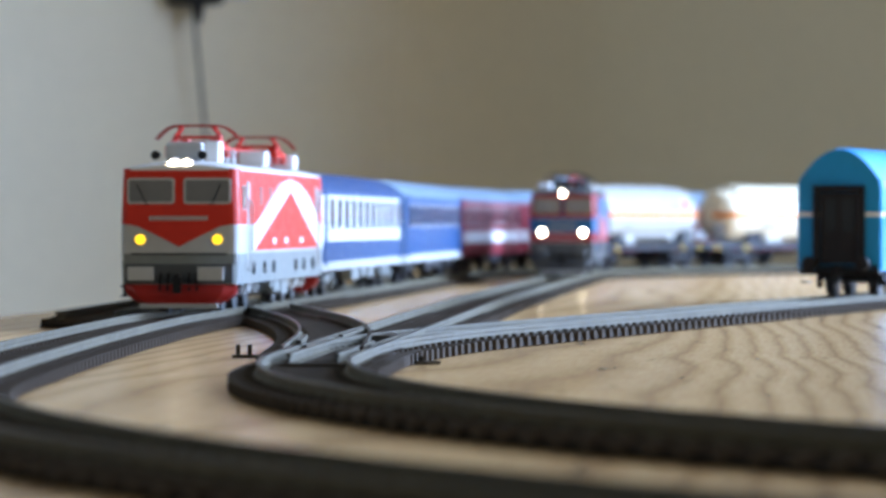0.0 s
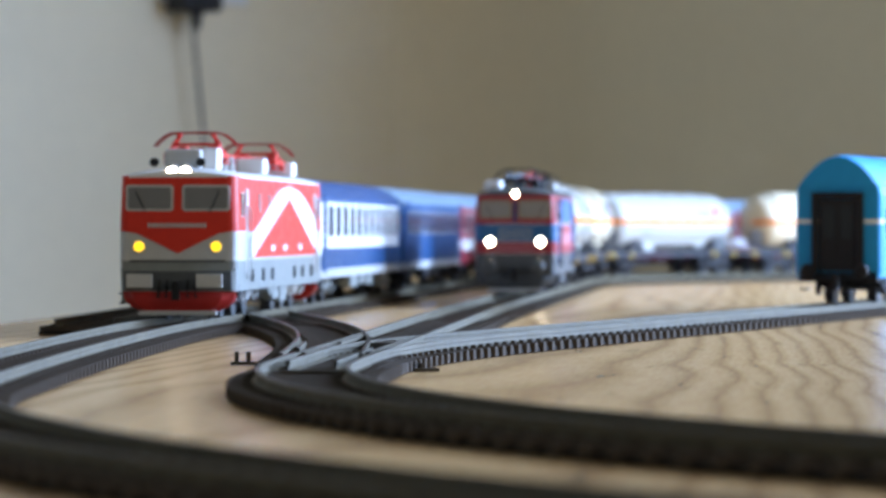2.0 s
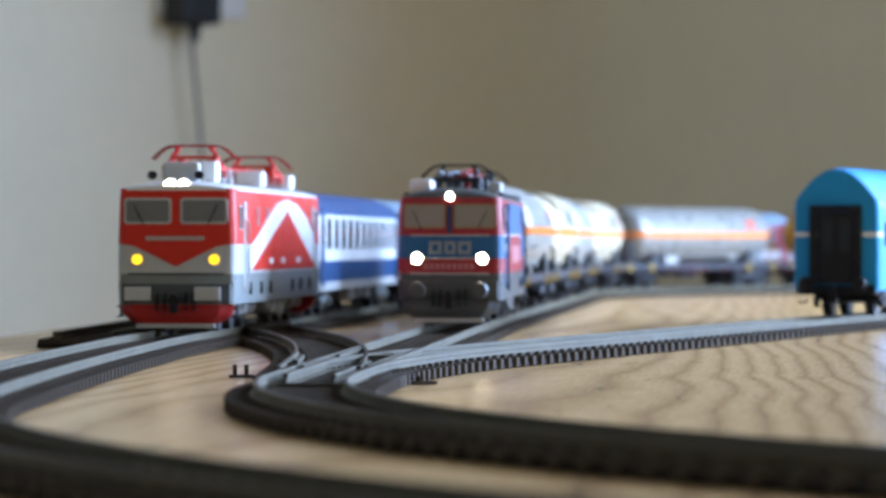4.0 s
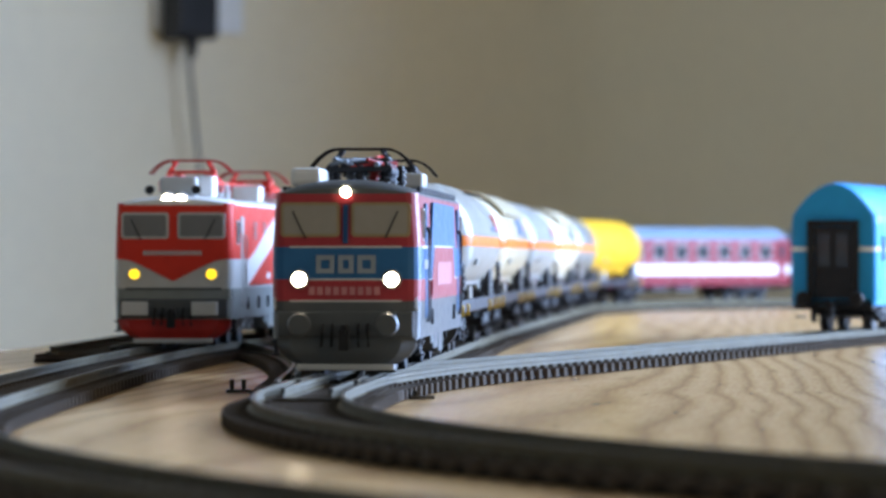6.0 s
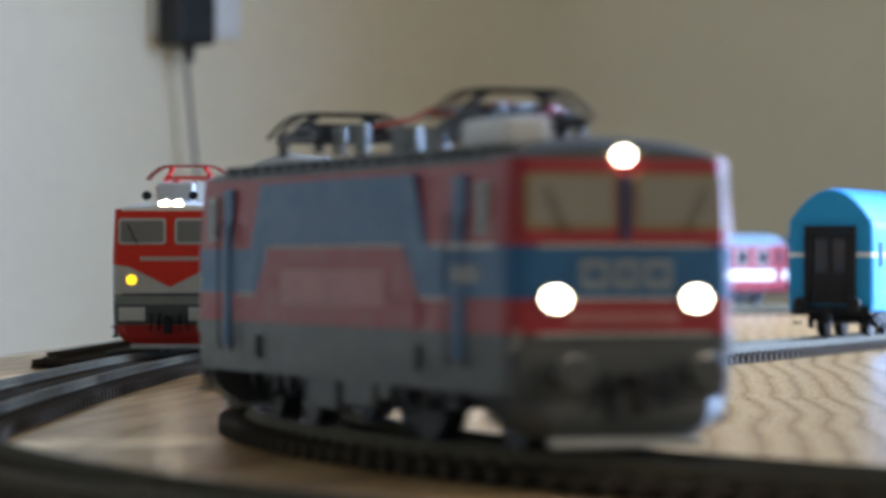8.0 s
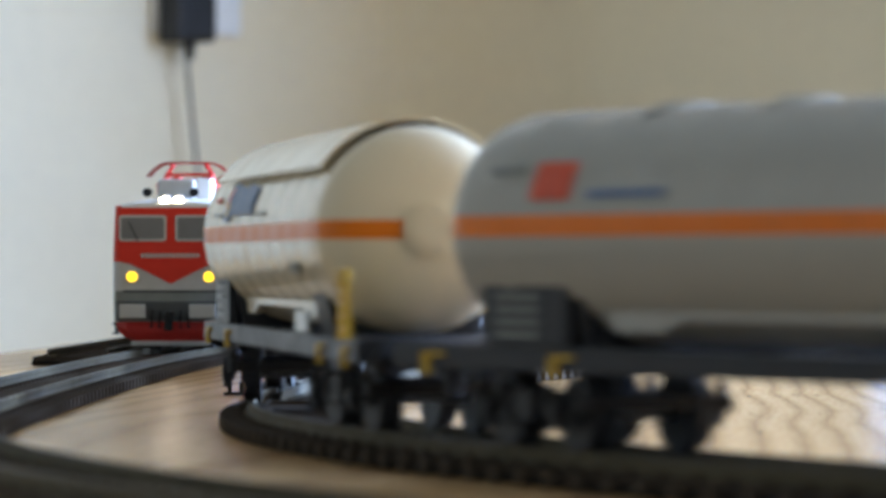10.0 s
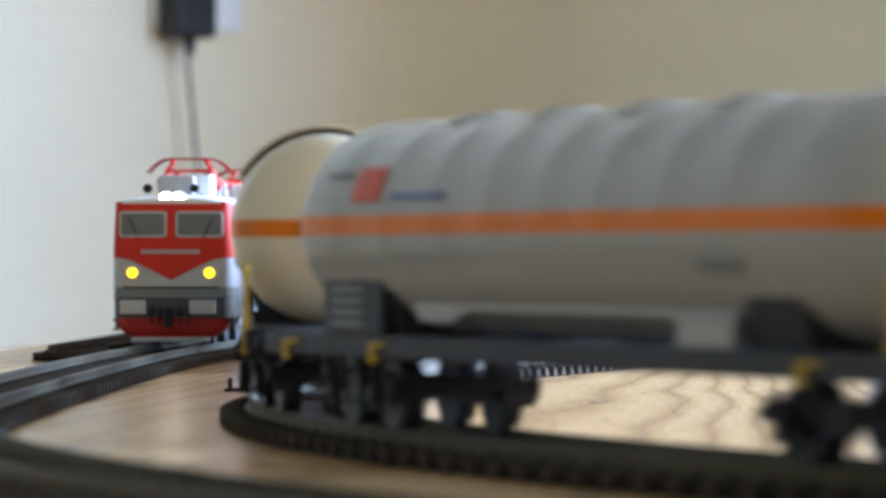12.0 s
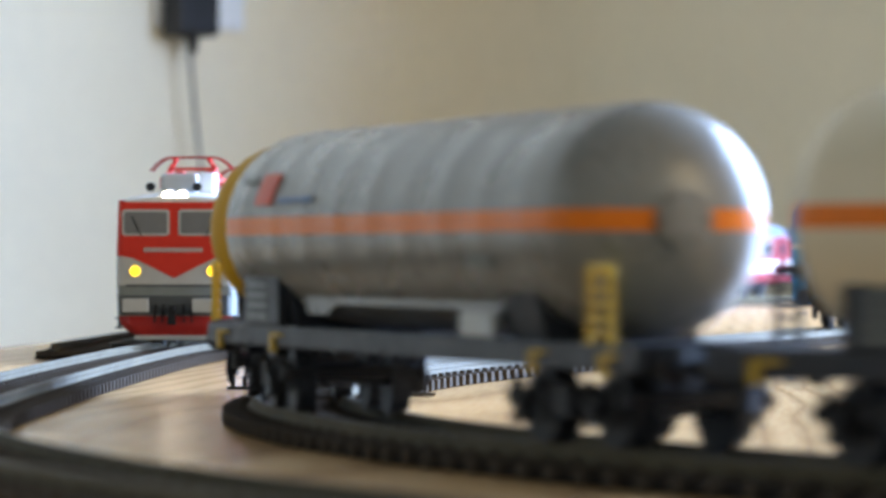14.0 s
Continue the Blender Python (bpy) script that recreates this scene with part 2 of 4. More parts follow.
R_B, R_A = 0.469, 0.53
B_BACK = [(0.55, 0), (0.435 * math.pi, 180), (0.60, 0), (0.25, 1.0), (0.515, 0)]
bx, by, bh, bl = behind(-0.0267, 0.805, down(3.8), B_BACK)
PATH_B = Path(bx, by, bh, -bl, B_BACK + [(R_B * radians(95), 95), (0.3, 0)])
A_BACK = [(0.55, 0), (0.497 * math.pi, 180), (1.01, 0)]
ax, ay, ah, al = behind(-0.0805, 1.172, down(5.1), A_BACK)
PATH_A = Path(ax, ay, ah, -al, A_BACK + [(0.08, 2.6), (0.36, 2.5), (0.58 * radians(70), 70), (0.3, 0)])
# branch to the inner siding, from the far end towards the camera
C_BACK = [(1.0, 0), (0.23, 17.5)]
cx, cy, chd, cl = behind(-0.0272, 0.795, down(1.0), C_BACK)
PATH_C = Path(cx, cy, chd, -cl, C_BACK)
# link from the outer to the inner line
L_BACK = [(0.10, 0), (0.28, -8), (0.13, 0)]
lx, ly, lh, ll = behind(-0.0268, 0.79, down(0.0), L_BACK)
PATH_L = Path(lx, ly, lh, -ll, L_BACK)
PATH_S = Path(-0.098, 1.45, down(2.5), 0.0, [(0.27, 0)])
PITCH = 0.0078


def rail_profile():
    return [(-0.00045, 0.0025), (0.00045, 0.0025), (0.00045, 0.0016), (0.0002, 0.0014), (0.0002, 0.0005), (0.0011, 0.0003), (0.0011, 0.0),
            (-0.0011, 0.0), (-0.0011, 0.0003), (-0.0002, 0.0005), (-0.0002, 0.0014), (-0.00045, 0.0016)]


def rail_mesh(path, s0, s1, side, step=0.012):
    n = max(2, int((s1 - s0) / step))
    rings = []
    for i in range(n + 1):
        s = s0 + (s1 - s0) * i / n
        rings.append([path.offset(s, side + u, RAIL_Z - 0.0025 + v) for u, v in rail_profile()])
    return loft(rings, True, lambda i, j: 0 if j == 0 else 1)


def sleeper_data():
    bm = bmesh.new()
    add_box(bm, -0.0014, 0.0014, -0.015, 0.015, 0.0, 0.0026, 0.0003)
    for sy in (-1, 1):
        for o in (-0.0021, 0.0021):
            add_box(bm, -0.0009, 0.0009, sy * 0.0089 + o - 0.0006, sy * 0.0089 + o + 0.0006, 0.0025, 0.0033)
    me = bpy.data.meshes.new("sleeper")
    bmesh.ops.recalc_face_normals(bm, faces=bm.faces)
    bm.to_mesh(me)
    bm.free()
    me.materials.append(M["sleeper"])
    return me


SLEEPER = sleeper_data()
LATE = []          # sleepers, made last


def track(name, path, s0, s1, label, near, rails=((None, None), (None, None))):
    """Two rails on plastic sleepers; those between the near ways are single pieces."""
    t = empty(name)
    tagged(t, label, "model track", kind="structure")
    for side, (a, b) in zip((0.0089, -0.0089), rails):
        part("rail", rail_mesh(path, s0 if a is None else a, s1 if b is None else b, side), RAIL, t, smooth=False)
    # full-width web strip; its dark colour carries the shade between sleepers
    n = max(2, int((s1 - s0) / 0.015))
    rings = []
    for i in range(n + 1):
        s = s0 + (s1 - s0) * i / n
        rings.append([path.offset(s, u, v) for u, v in ((-0.0142, 0.0003), (0.0142, 0.0003), (0.0140, 0.0015), (-0.0140, 0.0015))])
    part("track_bed", loft(rings), M["bed"], t)
    LATE.append((t, path, s0, s1, near))
    return t


def lay_sleepers():
    for t, path, s0, s1, near in LATE:
        far = []
        for i in range(int((s1 - s0) / PITCH)):
            s = s0 + (i + 0.5) * PITCH
            x, y, h = path.at(s)
            m = pose(x, y, 0.0002, 0, 0, math.degrees(h))
            if near[0] <= s <= near[1]:
                ob = new("sleeper", SLEEPER)
                ob.parent = t
                ob.matrix_local = m
            else:
                far.append(m)
        if far:
            vs, fs = [], []
            for m in far:
                b = len(vs)
                vs += [m @ Vector((x, y, z)) for x in (-0.0014, 0.0014) for y in (-0.015, 0.015) for z in (0, 0.0026)]
                fs += [tuple(b + k for k in f) for f in ((0, 1, 3, 2), (4, 6, 7, 5), (0, 4, 5, 1), (2, 3, 7, 6), (1, 5, 7, 3), (0, 2, 6, 4))]
            me = bpy.data.meshes.new("far_sleepers")
            me.from_pydata([tuple(v) for v in vs], [], fs)
            me.materials.append(M["sleeper"])
            ob = new("far_sleepers", me)
            ob.parent = t
            ob["kind"] = "stuff"


# ---------------- room ----------------
def quad_wall(name, p, d, length, thick, z0, z1, openings=(), material="wall", label=""):
    """A wall from p along d, its room side on the line; openings are (a, b, z0, z1)."""
    bm = bmesh.new()
    spans, at = [], 0.0
    for a, b, u, v in openings:
        spans += [(at, a, z0, z1), (a, b, z0, u), (a, b, v, z1)]
        at = b
    spans.append((at, length, z0, z1))
    for a, b, u, v in spans:
        if b - a > 1e-4 and v - u > 1e-4:
            add_box(bm, a, b, 0, thick, u, v)
    ob = mesh_ob(name, bm, M[material])
    ob.matrix_world = Matrix.Translation(p) @ pose(0, 0, 0, 0, 0, math.degrees(math.atan2(d.y, d.x)))
    return tagged(ob, label, "wall", kind="structure")


FLOOR_Z, CEIL_Z = -0.75, 1.85
# corner radius, added to soften the step from lit to shaded wall
COVE = 0.14


def room():
    # the window wall; the outside lies to its left as one walks towards the camera
    rc = COVE
    quad_wall("wall_east", CORNER + DIR_R * rc, DIR_R, 7.6, 0.2, FLOOR_Z, CEIL_Z, [(WIN_A - rc, WIN_B - rc, WIN_Z0, WIN_Z1)], "wall", "beige painted wall with a window")
    p = CORNER + DIR_L * 5.0
    quad_wall("wall_north", p, -DIR_L, 5.0 - rc, 0.2, FLOOR_Z, CEIL_Z, label="plain beige painted wall lit by the window")
    quad_wall("wall_west", Vector((-3.4, REAR_Y, 0)), Vector((0, 1, 0)), 6.0, 0.2, FLOOR_Z, CEIL_Z, label="plain beige painted wall")
    # unseen south wall; its opening only lets the added fill light in
    quad_wall("wall_south", Vector((3.6, REAR_Y, 0)), Vector((-1, 0, 0)), 7.2, 0.2, FLOOR_Z, CEIL_Z, [(2.85 - REAR_X, 4.35 - REAR_X, 0.35, 1.55)], "far_wall", "unseen wall, darkened to cut bounce, with an opening for the fill light")
    c = CORNER + (DIR_R + DIR_L) * rc
    inner, outer = [], []
    for i in range(25):
        a = radians(90) * i / 24
        d = -DIR_R * math.cos(a) - DIR_L * math.sin(a)
        inner.append((c + d * rc).to_2d())
        outer.append((c + d * (rc + 0.2)).to_2d())
    cove = mesh_ob("wall_corner", prism([tuple(v) for v in inner + outer[::-1]], "z", FLOOR_Z, CEIL_Z), M["wall"], smooth=False)
    tagged(cove, "beige room corner, rounded to soften the edge of the shade", "wall", kind="structure")
    fl = mesh_ob("floor", box(-5, 5, -3, 6, FLOOR_Z - 0.1, FLOOR_Z), M["floor"])
    tagged(fl, "brown wooden floor", "floor", kind="structure")
    ce = mesh_ob("ceiling", box(-5, 5, -3, 6, CEIL_Z, CEIL_Z + 0.1), M["ceil"])
    tagged(ce, "unseen beige ceiling, darkened to bounce little light", "ceiling", kind="structure")
    w = empty("window_1", Matrix.Translation(CORNER) @ pose(0, 0, 0, 0, 0, math.degrees(math.atan2(DIR_R.y, DIR_R.x))))
    tagged(w, "white framed window in the wall", "window", kind="structure")
    bm = bmesh.new()
    for a, b, u, v in ((WIN_A, WIN_B, WIN_Z0, WIN_Z0 + 0.06), (WIN_A, WIN_B, WIN_Z1 - 0.06, WIN_Z1), (WIN_A, WIN_A + 0.06, WIN_Z0 + 0.06, WIN_Z1 - 0.06),
                       (WIN_B - 0.06, WIN_B, WIN_Z0 + 0.06, WIN_Z1 - 0.06), ((WIN_A + WIN_B) / 2 - 0.04, (WIN_A + WIN_B) / 2 + 0.04, WIN_Z0 + 0.06, WIN_Z1 - 0.06)):
        add_box(bm, a + 0.002, b - 0.002, 0.02, 0.08, u + 0.002, v - 0.002)
    part("window_frame", bm, M["white"], w)


def table():
    # left edge runs beside the outer track
    th = radians(5)
    e = Vector((-0.154, 1.339, 0))
    d = Vector((math.sin(th), math.cos(th), 0))
    def on(k):
        return (e.x + d.x * k, e.y + d.y * k)
    t = empty("table")
    tagged(t, "oak laminate table carrying the model railway", "table")
    a, b = on(-1.30), on(1.44)
    out = [a, (1.09, 0.03), (1.09, 2.77), b]
    part("tabletop", prism(out, "z", -0.028, 0.0, 0.0015), M["wood"], t)
    for x, y in ((-0.18, 0.15), (1.03, 0.15), (1.03, 2.69), (0.05, 2.69)):
        part("leg", box(x - 0.03, x + 0.03, y - 0.03, y + 0.03, FLOOR_Z, -0.028, 0.004), M["wood"], t)


room()
table()

# ---------------- tracks ----------------
track("outer_track", PATH_A, -al, PATH_A.end, "outer oval track, nickel rails on brown plastic sleepers", (-0.35, 0.80))
track("inner_track", PATH_B, -bl, PATH_B.end, "inner oval track, nickel rails on brown plastic sleepers", (-0.45, 0.70))
track("siding_track", PATH_C, -cl, -0.03, "siding branching off the inner track on brown sleepers", (-1.1, 0.0))
track("link_track", PATH_L, -ll, -0.06, "curved link between inner and outer track", (-0.4, 0.0))
track("stub_track", PATH_S, 0.0, 0.27, "short loose piece of track beside the outer oval", (0, 0.3))

# ---------------- vehicle parts ----------------
# a vehicle runs along its own +x, stands on the rails at z = 0 and is centred between its buffers
def banded_body(levels, xs, tilt=0.0):
    """levels: (z, half width, material of the band above); xs: (x, width factor). Flat bottom and top."""
    bm = bmesh.new()
    grid = []
    for x, f in xs:
        col = []
        for z, w, _ in levels:
            dx = -math.copysign(tilt * max(0.0, z - 0.030), x)
            col.append((bm.verts.new((x + dx, w * f, z)), bm.verts.new((x + dx, -w * f, z))))
        grid.append(col)
    for i in range(len(xs) - 1):
        a, b = grid[i], grid[i + 1]
        for k in range(len(levels) - 1):
            for s in (0, 1):
                f = bm.faces.new((a[k][s], b[k][s], b[k + 1][s], a[k + 1][s]))
                f.material_index = levels[k][2]
        for k, flip in ((0, 0), (len(levels) - 1, 1)):
            f = bm.faces.new((a[k][0], a[k][1], b[k][1], b[k][0]))
            f.material_index = levels[max(0, k - 1)][2]
    for c in (grid[0], grid[-1]):
        for k in range(len(levels) - 1):
            f = bm.faces.new((c[k][0], c[k][1], c[k + 1][1], c[k + 1][0]))
            f.material_index = levels[k][2]
    return bm


def arched_roof(xs, w, z0, rise, n=12, lip=0.0, power=2.2):
    """A roof shell that closes on itself: xs are (x, width factor, rise factor)."""
    rings = []
    for x, f, g in xs:
        ring = []
        for i in range(n + 1):
            u = -1 + 2 * i / n
            ring.append((x, u * w * f, z0 + rise * g * (1 - abs(u) ** power)))
        ring += [(x, w * f, z0 - lip), (x, -w * f, z0 - lip)]
        rings.append(ring)
    return loft(rings)


def rounded_plate(axis, at, thick, cu, cv, hu, hv, r, n=4):
    pts = []
    for sx, sy, a0 in ((1, 1, 0), (-1, 1, 90), (-1, -1, 180), (1, -1, 270)):
        for i in range(n + 1):
            a = radians(a0 + 90 * i / n)
            pts.append((cu + sx * (hu - r) + r * math.cos(a), cv + sy * (hv - r) + r * math.sin(a)))
    return prism(pts, axis, at, at + thick)


def disc_wheel(r, y, side):
    bm = bmesh.new()
    add_cyl(bm, (0, y, 0), (0, y + side * 0.0026, 0), r, seg=24)
    add_cyl(bm, (0, y - side * 0.0008, 0), (0, y, 0), r + 0.0009, seg=24)
    add_cyl(bm, (0, y + side * 0.0026, 0), (0, y + side * 0.0032, 0), r * 0.35, seg=14)
    return bm


def bogie(parent, x, wheelbase, wheels, r, frame_mat, wheel_mat, z_frame):
    """A side frame mesh that carries its wheels; it turns under the body."""
    bm = bmesh.new()
    L = wheelbase / 2 + r * 1.15
    for s in (-1, 1):
        y = s * 0.0118
        add_box(bm, -L, L, y - 0.0008, y + 0.0008, z_frame - 0.0011, z_frame + 0.0014, 0.0004)
        for k in range(wheels):
            wx = -wheelbase / 2 + wheelbase * k / (wheels - 1)
            add_box(bm, wx - 0.0021, wx + 0.0021, y - 0.0013, y + s * 0.0016, r - 0.0022, z_frame + 0.0009, 0.0005)
            add_cyl(bm, (wx, y + s * 0.0012, r), (wx, y + s * 0.0024, r), 0.0013, seg=10)
            for o in (-0.0034, 0.0034):
                add_cyl(bm, (wx + o, y + s * 0.0004, z_frame - 0.001), (wx + o, y + s * 0.0004, z_frame + 0.003), 0.0009, seg=8)
        for k in range(wheels - 1):
            mx = -wheelbase / 2 + wheelbase * (k + 0.5) / (wheels - 1)
            add_box(bm, mx - 0.0035, mx + 0.0035, y - 0.0006, y + s * 0.0012, z_frame - 0.0022, z_frame + 0.0022, 0.0005)
    for o in (-L * 0.9, 0, L * 0.9):
        add_box(bm, o - 0.0012, o + 0.0012, -0.0115, 0.0115, z_frame - 0.0008, z_frame + 0.0012)
    b = part("bogie", bm, frame_mat, parent)
    b.location = (x, 0, 0)
    for k in range(wheels):
        wx = -wheelbase / 2 + wheelbase * k / (wheels - 1)
        for s in (-1, 1):
            w = part("wheel", disc_wheel(r, s * 0.0074, s), [wheel_mat], b)
            w.location = (wx, 0, r)
        part("axle", cyl((wx, -0.0075, r), (wx, 0.0075, r), 0.001, seg=8), M["metal"], b)
    return b


def buffer_pair(parent, x, sgn, z, mat_, square=False):
    for s in (-1, 1):
        bm = bmesh.new()
        y = s * 0.0101
        add_cyl(bm, (x, y, z), (x + sgn * 0.0035, y, z), 0.0019, 0.0016, seg=12)
        add_cyl(bm, (x + sgn * 0.0035, y, z), (x + sgn * 0.0062, y, z), 0.0011, seg=10)
        if square:
            add_box(bm, min(x + sgn * 0.0062, x + sgn * 0.0071), max(x + sgn * 0.0062, x + sgn * 0.0071), y - 0.0038, y + 0.0038, z - 0.0021, z + 0.0021, 0.0003)
        else:
            add_cyl(bm, (x + sgn * 0.0062, y, z), (x + sgn * 0.0071, y, z), 0.0028, 0.0024, seg=16)
        part("buffer", bm, mat_, parent)


def coupling(parent, x, sgn, z):
    bm = bmesh.new()
    add_box(bm, min(x, x + sgn * 0.006), max(x, x + sgn * 0.006), -0.0007, 0.0007, z - 0.0008, z + 0.0008, 0.0002)
    add_box(bm, min(x + sgn * 0.004, x + sgn * 0.0055), max(x + sgn * 0.004, x + sgn * 0.0055), -0.0012, 0.0012, z - 0.005, z, 0.0003)
    part("coupling_hook", bm, M["black"], parent)


def pantograph(parent, x, z, arm_mat, head_mat, height):
    bm = bmesh.new()
    add_box(bm, x - 0.012, x + 0.012, -0.0081, -0.0069, z - 0.0005, z + 0.0007, 0.0002)
    add_box(bm, x - 0.012, x + 0.012, 0.0069, 0.0081, z - 0.0005, z + 0.0007, 0.0002)
    for o in (-0.011, 0.0, 0.011):
        add_box(bm, x + o - 0.0006, x + o + 0.0006, -0.0070, 0.0070, z - 0.0003, z + 0.0009)
    add_box(bm, x - 0.004, x + 0.004, -0.003, 0.003, z, z + 0.0022, 0.0004)
    p = part("pantograph", bm, arm_mat, parent)
    for s in (-1, 1):
        for pts in ([(x - 0.011, s * 0.0072, z + 0.0006), (x + 0.004, s * 0.0064, z + height * 0.45), (x - 0.002, s * 0.0050, z + height * 0.92)],
                    [(x + 0.011, s * 0.0072, z + 0.0006), (x - 0.004, s * 0.0064, z + height * 0.5), (x + 0.002, s * 0.0050, z + height * 0.92)]):
            bm = bmesh.new()
            add_tube(bm, pts, 0.0007)
            part("arm", bm, arm_mat, p)
    for o in (-0.003, 0.003):
        bm = bmesh.new()
        add_box(bm, x + o - 0.0004, x + o + 0.0004, -0.0064, 0.0064, z + height * 0.44, z + height * 0.44 + 0.0008, 0.0002)
        part("crossbar", bm, arm_mat, p)
    for s in (-1, 1):
        part("spring_box", box(x - 0.009, x - 0.002, s * 0.0045 - 0.0012, s * 0.0045 + 0.0012, z + 0.0006, z + 0.0030, 0.0004), arm_mat, p)
    for o in (-0.0028, 0.0028):
        bm = bmesh.new()
        pts = [(x + o, y, z + height - max(0, abs(y) - 0.0060) ** 2 * 105.0) for y in [-0.0124 + 0.0248 * i / 14 for i in range(15)]]
        add_tube(bm, pts, 0.00032, 6)
        part("contact_strip", bm, head_mat, p)
    for y in (-0.0050, 0.0050):
        bm = bmesh.new()
        add_tube(bm, [(x - 0.003, y, z + height - 0.0002), (x, y, z + height * 0.9), (x + 0.003, y, z + height - 0.0002)], 0.0004)
        part("head_spring", bm, arm_mat, p)
    for sx in (-0.0105, 0.0105):
        for sy in (-0.0072, 0.0072):
            bm = bmesh.new()
            for k in range(3):
                add_cyl(bm, (x + sx, sy, z - 0.0026 + k * 0.0009), (x + sx, sy, z - 0.0019 + k * 0.0009), 0.0013, 0.0008, seg=10)
            part("insulator", bm, arm_mat, p)
    return p


def bars(parent, at, y0, z0, w, h, n, mat_, gap=0.3):
    """Small upright bars in place of writing on an end, across y."""
    bm = bmesh.new()
    step = w / n
    for i in range(n):
        add_box(bm, at, at + 0.00012, y0 + i * step, y0 + (i + 1 - gap) * step, z0, z0 + h)
    part("lettering", bm, mat_, parent)


def side_plate(parent, name, outline, side, y, mat_, thick=0.00015, label=""):
    a, b = (y, y + thick) if side > 0 else (-y - thick, -y)
    return part(name, prism(outline, "y", a, b), mat_, parent, label)


# ---------------- locomotives ----------------
END = [(0.0, 0.84), (0.0004, 0.92), (0.0014, 0.97), (0.0034, 1.0)]
EA_HALF, BO_HALF = 0.108, 0.0825


def body_xs(half):
    a = [(-half + d, f) for d, f in END]
    return a + [(-half * 0.5, 1.0), (0.0, 1.0), (half * 0.5, 1.0)] + [(-x, f) for x, f in reversed(a)]


def cab_end(loco, g, sgn, lit, pane, frame_mat, style):
    """Windows, lamps, beam, plough and buffers of one end."""
    xf = sgn * (g["half"] - 0.0002)
    for s in (-1, 1):
        yc, zc, hu, hv = s * 0.0082, g["win_z"], 0.0069, 0.0040
        a, b = sorted((xf - sgn * 0.0012, xf + sgn * 0.00035))
        fr = part("window_frame", rounded_plate("x", a, b - a, yc, zc, hu, hv, 0.0010), frame_mat, loco)
        a, b = sorted((xf, xf + sgn * 0.0006))
        part("window_pane", rounded_plate("x", a, b - a, yc, zc, hu - 0.0007, hv - 0.0007, 0.0007), pane, fr)
        bm = bmesh.new()
        add_tube(bm, [(xf + sgn * 0.0008, yc + s * 0.001, zc - hv - 0.0004), (xf + sgn * 0.001, yc + s * 0.0040, zc + hv * 0.5)], 0.00016, 5)
        part("wiper", bm, M["black"], fr)
        y = s * g["lamp_y"]
        ring = part("lamp_ring", cyl((xf - sgn * 0.001, y, g["lamp_z"]), (xf + sgn * 0.0009, y, g["lamp_z"]), g["lamp_r"] + 0.0006, g["lamp_r"] + 0.0004, 24), g["ring"], loco)
        part("headlight", cyl((xf, y, g["lamp_z"]), (xf + sgn * 0.0012, y, g["lamp_z"]), g["lamp_r"], g["lamp_r"] * 0.85, 24), lit if sgn > 0 else M["dglass"], ring)
    a, b = sorted((xf - sgn * 0.0020, xf + sgn * 0.0006))
    part("buffer_beam", box(a, b, -0.0158, 0.0158, 0.0088, 0.0148, 0.0005), g["beam"], loco)
    buffer_pair(loco, xf + sgn * 0.0004, sgn, 0.0118, g["buffer"], style == "red")
    coupling(loco, xf, sgn, 0.0108)
    # snow plough with its lower bar
    zt, zb = 0.0088, 0.0024
    rings = []
    for k in range(10):
        u = k / 9
        z = zt + (zb - zt) * u
        w = 0.0162 - 0.0050 * u ** 2.8
        bulge = 0.0010 * math.sin(u * math.pi)
        rings.append([(xf - sgn * 0.009, -w, z), (xf - sgn * 0.002, -w, z), (xf + sgn * bulge, -w * 0.8, z), (xf + sgn * bulge, w * 0.8, z), (xf - sgn * 0.002, w, z), (xf - sgn * 0.009, w, z)])
    part("plough", loft(rings), g["plough"], loco)
    a, b = sorted((xf - sgn * 0.0008, xf + sgn * 0.0014))
    part("plough_bar", box(a, b, -0.0114, 0.0114, 0.0012, 0.0026, 0.0003), M["lgrey"], loco)
    bm = bmesh.new()
    for y in (-0.0052, -0.0030, 0.0030, 0.0052):
        add_tube(bm, [(xf + sgn * 0.0006, y, 0.0118), (xf + sgn * 0.0022, y, 0.0100), (xf + sgn * 0.0018, y * 1.05, 0.0066)], 0.00042, 6)
    part("brake_hose", bm, M["black"], loco)
    for s in (-1, 1):
        bm = bmesh.new()
        y = s * 0.0168
        for z in (0.0045, 0.0075):
            add_box(bm, xf - sgn * 0.006 - 0.002, xf - sgn * 0.006 + 0.002, y - 0.001, y + 0.001, z, z + 0.0005)
        add_tube(bm, [(xf - sgn * 0.006 - 0.0018, y, 0.0045), (xf - sgn * 0.006 - 0.0018, y, 0.011)], 0.0003, 5)
        add_tube(bm, [(xf - sgn * 0.006 + 0.0018, y, 0.0045), (xf - sgn * 0.006 + 0.0018, y, 0.011)], 0.0003, 5)
        part("step_ladder", bm, M["dgrey"], loco)
        bm = bmesh.new()
        add_tube(bm, [(xf - sgn * 0.0012, s * 0.0166, 0.0150), (xf + sgn * 0.0002, s * 0.0164, 0.0158), (xf + sgn * 0.0002, s * 0.0164, 0.0180)], 0.0003, 5)
        part("handrail", bm, g["hand"], loco)


